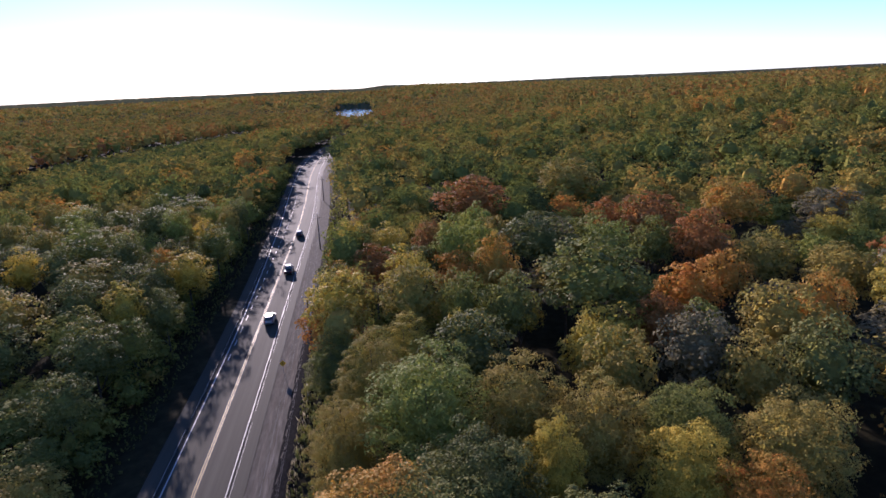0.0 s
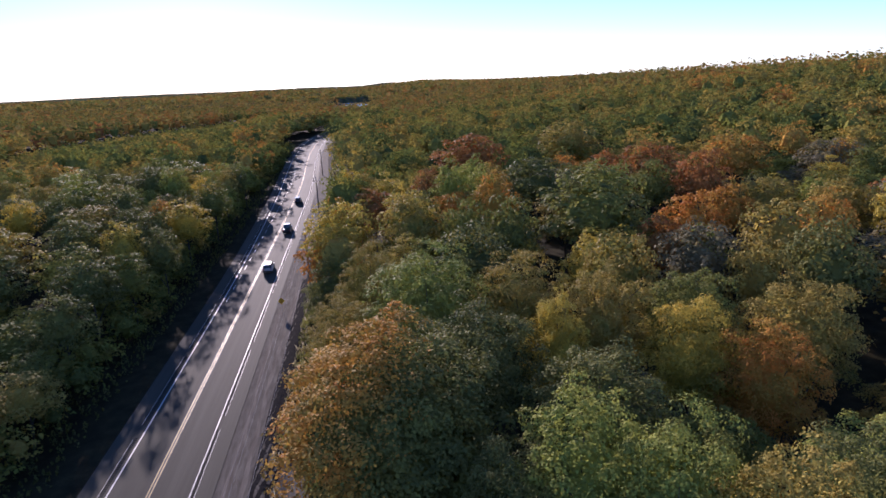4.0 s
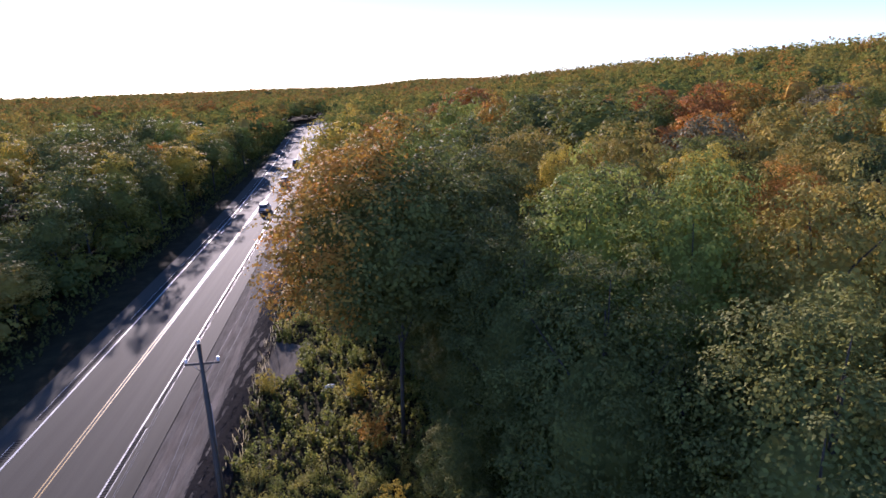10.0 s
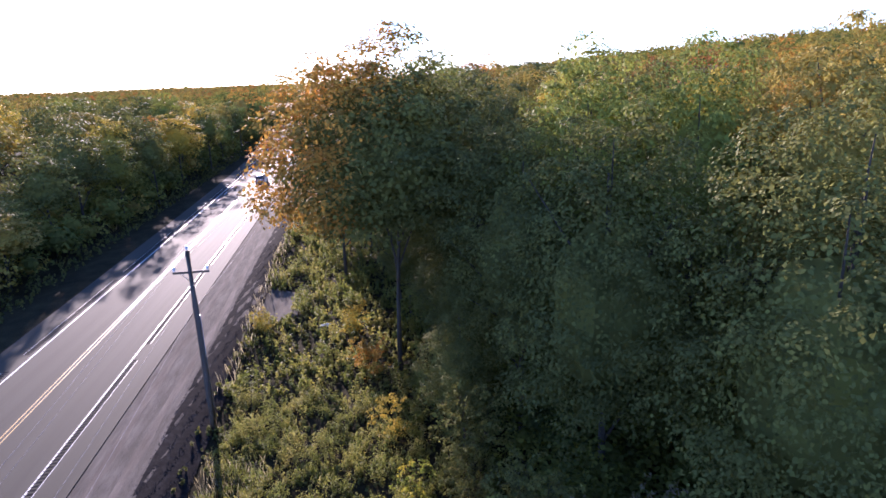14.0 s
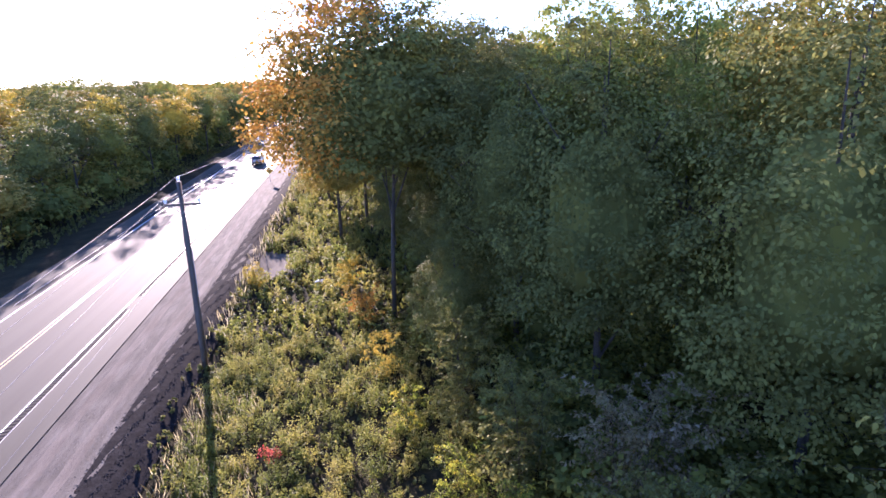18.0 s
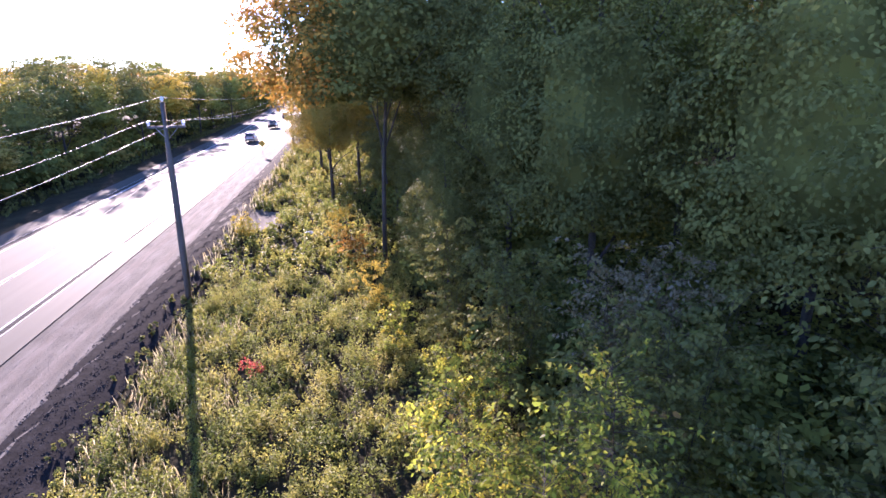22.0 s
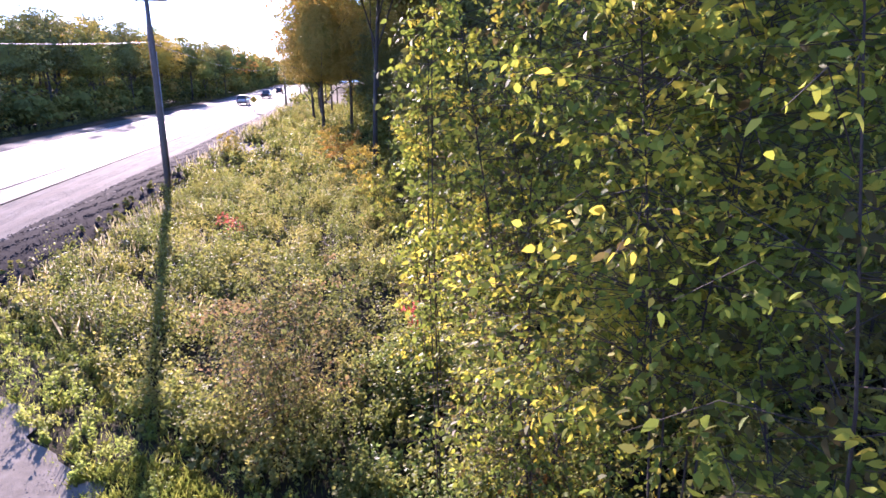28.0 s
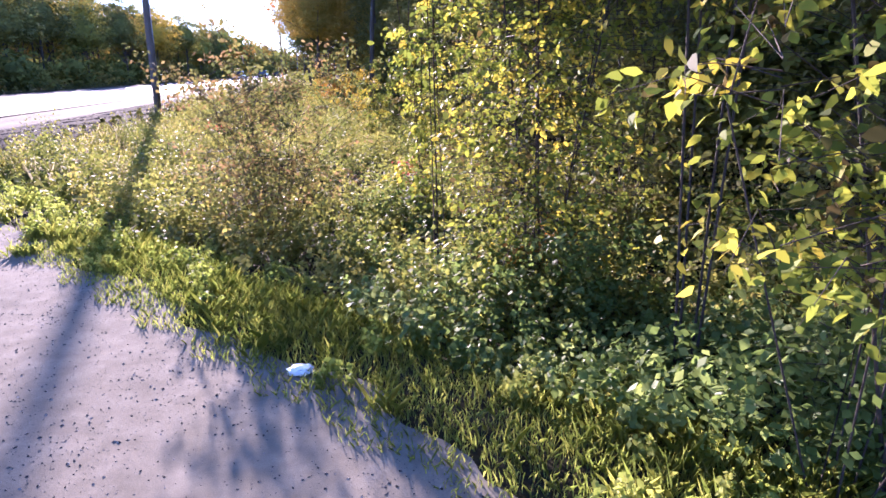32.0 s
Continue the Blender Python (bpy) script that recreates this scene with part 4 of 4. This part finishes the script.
shrub("bush", 16, -1.4, 43, 2.2, 1.4, LEAVES["yellow"], "yellowing bush on the verge", 7, 80, 20, 0.14)
shrub("bush", 17, -8.3, 45.0, 1.4, 1.0, LEAVES["yellow"], "yellowing bush beside the gravel entrance", 7, 70, 20, 0.12)
shrub("bush", 18, -4.4, 21.8, 0.35, 0.4, CRIMSON, "small crimson sumac among the weeds", 5, 22, 16, 0.08)
shrub("bush", 19, 1.45, 12.0, 0.3, 0.4, CRIMSON, "small crimson sumac among the weeds", 5, 22, 16, 0.08)
shrub("bush", 20, 2.3, 5.6, 0.3, 0.45, LEAVES["orange"], "small orange-leaved shrub at the grass edge", 5, 26, 16, 0.07)
shrub("bush", 21, 2.5, 4.7, 0.55, 0.8, HERB, "low pale-leaved shrub at the grass edge", 6, 60, 18, 0.08)
shrub("bush", 22, 3.2, 1.9, 0.9, 0.9, HERB, "low pale-leaved shrub at the grass edge", 6, 70, 18, 0.09)

# ---- utility line ----
GLASS = surface("grey_porcelain", [(0.7, 0.7, 0.7), (0.82, 0.82, 0.82)], 5, 0.25, 40, 0.05, 0.002, 0.5)
STEEL = surface("dull_galvanised_steel", [(0.3, 0.3, 0.31), (0.42, 0.42, 0.43)], 6, 0.45, 50, 0.1, 0.002, 0.5, metal=0.8)
WIRE = surface("grey_aluminium_wire", [(0.16, 0.16, 0.165), (0.24, 0.24, 0.24)], 6, 0.6, 50, 0.0, 0.002, 0.3)


def insulator(name, parent, m):
    bm = bmesh.new()
    for z, r in ((0.0, 0.06), (0.08, 0.1), (0.16, 0.075)):
        bmesh.ops.create_cone(bm, cap_ends=True, segments=10, radius1=r, radius2=r * 0.6, depth=0.07, matrix=m @ Matrix.Translation((0, 0, z)))
    return part(name, bm, GLASS, parent)


def utility_pole(x, y, foot):
    ob = thing("utility_pole", pose(x, y, foot, -0.6, 0.3), "weathered wooden utility pole with one crossarm and insulators", "utility pole", "poles along the highway")
    bm = bmesh.new()
    tube(bm, [(0, 0, -1.2), (0.02, 0, 3.5), (0, 0, 7.5), (0, 0, 10.5)], [0.19, 0.175, 0.155, 0.13], 12)
    part("pole", bm, POLE_WOOD, ob)
    bm = bmesh.new()
    box(bm, (1.8, 0.1, 0.12), pose(0, 0.16, 9.3), 0.012)
    part("crossarm", bm, POLE_WOOD, ob)
    for s in (-1, 1):
        bm = bmesh.new()
        tube(bm, [(0.55 * s, 0.2, 9.28), (0.08 * s, 0.16, 8.75)], [0.018, 0.018], 6)
        part("brace", bm, STEEL, ob)
        insulator("insulator", ob, pose(0.82 * s, 0.16, 9.42))
    insulator("insulator", ob, pose(0, 0, 10.56))
    bm = bmesh.new()
    tube(bm, [(0.18, 0, 1.0), (0.17, 0, 7.0)], [0.02, 0.02], 6)
    part("conduit", bm, STEEL, ob)
    return ob


POLES = [(-8.3, -38, -0.8), (-8.98, 31.2, -0.75), (-9.6, 103.7, -0.7), (-11.6, 168, -0.7), (-14, 238, -0.8), (-11, 310, -1)]
for p in POLES:
    utility_pole(*p)
for a, b in zip(POLES, POLES[1:]):
    for dx, dz, sag in ((0, 10.72, 0.9), (-0.82, 9.6, 1.0), (0.82, 9.6, 1.0), (0, 7.4, 1.1)):
        bm = bmesh.new()
        ts = np.linspace(0, 1, 15)
        tube(bm, [(a[0] + (b[0] - a[0]) * t + dx, a[1] + (b[1] - a[1]) * t, a[2] + (b[2] - a[2]) * t + dz - 4 * sag * t * (1 - t)) for t in ts], [0.0075] * 15, 4, False)
        me = bpy.data.meshes.new("power_line")
        bm.to_mesh(me)
        bm.free()
        me.materials.append(WIRE)
        tagged(new("power_line", me), "thin grey power line slung between utility poles", "power line", "power lines")

# ---- road sign ----
SIGN = surface("yellow_sign_sheeting", [(0.62, 0.33, 0.02), (0.7, 0.4, 0.03)], 2, 0.4, 30, 0.02, 0.001)
BLACK = surface("black_paint", [(0.012, 0.012, 0.012), (0.025, 0.025, 0.025)], 5, 0.5, 40, 0.05, 0.001)
sign = thing("road_sign", pose(-13.2, 93.5, -0.35), "yellow diamond warning sign on a steel post beside the shoulder", "road sign")
bm = bmesh.new()
box(bm, (0.06, 0.05, 2.6), pose(0, 0.03, 1.1), 0.008)
part("post", bm, STEEL, sign)
bm = bmesh.new()
box(bm, (0.76, 0.012, 0.76), pose(0, 0, 2.05, 0, 45, 0), 0.004)
plate = part("sign_plate", bm, SIGN, sign)
for m in (pose(0.02, -0.012, 1.93), pose(0.0, -0.012, 2.2, 0, 35, 0)):
    bm = bmesh.new()
    box(bm, (0.08, 0.006, 0.34), m, 0.002)
    part("symbol_bar", bm, BLACK, plate)

# ---- litter ----
LITTER = surface("crumpled_white_plastic", [(0.6, 0.68, 0.7), (0.78, 0.82, 0.83)], 9, 0.4, 60, 0.3, 0.01)
bm = bmesh.new()
bmesh.ops.create_icosphere(bm, subdivisions=3, radius=0.07)
for v in bm.verts:
    k = 1 + 0.35 * noise.noise(v.co * 25) + 0.2 * noise.noise(v.co * 60)
    v.co = Vector((v.co.x * 1.25 * k, v.co.y * 0.9 * k, max(-0.02, v.co.z * 0.5 * k)))
me = bpy.data.meshes.new("plastic_bag")
bm.to_mesh(me)
bm.free()
me.materials.append(LITTER)
bag = tagged(new("plastic_bag", me), "crumpled white plastic scrap lying on the lay-by edge", "litter")
bag.location = (-0.33, 2.72, float(ground_z(-0.33, 2.72)) + 0.035)


sheet = tagged(new("plastic_sheet", me.copy()), "torn white plastic sheet caught among the verge weeds", "litter")
sheet.location, sheet.scale = (-3.5, 45.0, float(ground_z(-3.5, 45.0)) + 0.22), (4.5, 3.5, 4.5)

# ---- cars ----
def paint(name, c):
    m, nodes, links, b = material(name, 0.3, 0.2, 0.5)
    b.inputs["Base Color"].default_value = (*c, 1)
    b.inputs["Coat Weight"].default_value = 0.6
    n = noise_node(nodes, links, 1.5, 3)
    r = ramp(nodes, [(0.35, c), (0.7, tuple(v * 0.82 + 0.01 for v in c))])
    links.new(n.outputs[0], r.inputs[0])
    links.new(r.outputs[0], b.inputs["Base Color"])
    return m


CAR_GLASS = paint("dark_car_glass", (0.015, 0.018, 0.02))
RUBBER = surface("tyre_rubber", [(0.015, 0.015, 0.015), (0.03, 0.03, 0.03)], 6, 0.85, 50, 0.2, 0.003)
TAIL = surface("red_lamp_glass", [(0.35, 0.01, 0.01), (0.45, 0.02, 0.02)], 6, 0.2, 50, 0.0, 0.001)


def loft(bm, sections):
    """A closed hull through rings of points."""
    rings = [[bm.verts.new(p) for p in s] for s in sections]
    k = len(rings[0])
    for a, b in zip(rings, rings[1:]):
        for i in range(k):
            bm.faces.new((a[i], a[(i + 1) % k], b[(i + 1) % k], b[i]))
    bm.faces.new(rings[0][::-1])
    bm.faces.new(rings[-1])
    bmesh.ops.recalc_face_normals(bm, faces=bm.faces)


def car(x, y, colour, label, profile, roof):
    """A car that heads along the road; profile: (place, low, high, half width) of the body, roof: of the cabin."""
    ob = thing("car", pose(x, y, 0.0), label, "car", "cars on the highway")
    ring = lambda p, lo, hi, w: [(-w * 0.92, p, lo), (-w, p, lo + 0.25), (-w * 0.97, p, hi - 0.12), (-w * 0.85, p, hi), (w * 0.85, p, hi), (w * 0.97, p, hi - 0.12), (w, p, lo + 0.25), (w * 0.92, p, lo)]
    bm = bmesh.new()
    loft(bm, [ring(*s) for s in profile])
    part("body", bm, colour, ob)
    bm = bmesh.new()
    loft(bm, [ring(*s) for s in roof])
    cabin = part("cabin", bm, CAR_GLASS, ob, "dark glazed cabin")
    bm = bmesh.new()
    top = max(s[2] for s in roof)
    inner = [s for s in roof if s[2] > top - 0.12]
    a, b = inner[0][0], inner[-1][0]
    box(bm, (inner[0][3] * 1.72, b - a + 0.1, 0.05), pose(0, (a + b) / 2, top + 0.012), 0.02)
    part("roof_panel", bm, colour, cabin)
    for sx in (-1, 1):
        for sy in (profile[1][0] + 0.75, profile[-2][0] - 0.8):
            bm = bmesh.new()
            bmesh.ops.create_cone(bm, cap_ends=True, segments=20, radius1=0.34, radius2=0.34, depth=0.24, matrix=pose(0.78 * sx, sy, 0.34, 0, 90, 0))
            w = part("wheel", bm, RUBBER, ob)
            bm = bmesh.new()
            bmesh.ops.create_cone(bm, cap_ends=True, segments=16, radius1=0.21, radius2=0.17, depth=0.03, matrix=pose(0.912 * sx, sy, 0.34, 0, 90 * sx, 0))
            part("rim", bm, STEEL, w)
        bm = bmesh.new()
        box(bm, (0.2, 0.05, 0.24), pose(0.7 * sx, profile[0][0] - 0.005, 0.9), 0.015)
        part("tail_light", bm, TAIL, ob)
    bm = bmesh.new()
    box(bm, (1.7, 0.12, 0.22), pose(0, profile[0][0] - 0.03, 0.5), 0.04)
    part("rear_bumper", bm, BLACK, ob)
    return ob


SUV_BODY = [(-2.3, 0.45, 0.95, 0.82), (-2.2, 0.3, 1.05, 0.9), (0.9, 0.28, 1.02, 0.92), (2.1, 0.3, 0.88, 0.86), (2.3, 0.42, 0.7, 0.72)]
SUV_ROOF = [(-2.2, 0.8, 1.1, 0.82), (-1.9, 0.8, 1.66, 0.72), (0.2, 0.8, 1.68, 0.74), (1.1, 0.8, 1.06, 0.84)]
PICKUP_BODY = [(-2.8, 0.5, 1.05, 0.9), (-2.7, 0.4, 1.1, 0.95), (1.2, 0.4, 1.1, 0.97), (2.6, 0.42, 1.02, 0.92), (2.8, 0.5, 0.8, 0.8)]
PICKUP_ROOF = [(-0.9, 0.9, 1.15, 0.85), (-0.7, 0.9, 1.84, 0.76), (0.8, 0.9, 1.86, 0.76), (1.6, 0.9, 1.14, 0.86)]
car(-18.2, 116.5, paint("silver_paint", (0.5, 0.52, 0.54)), "silver sport utility car driving along the highway", SUV_BODY, SUV_ROOF)
car(-17.9, 148, paint("black_paintwork", (0.02, 0.02, 0.022)), "black pickup truck driving along the highway", PICKUP_BODY, PICKUP_ROOF)
car(-18.6, 185, paint("dark_blue_paint", (0.03, 0.035, 0.05)), "dark sport utility car driving along the highway", SUV_BODY, SUV_ROOF)
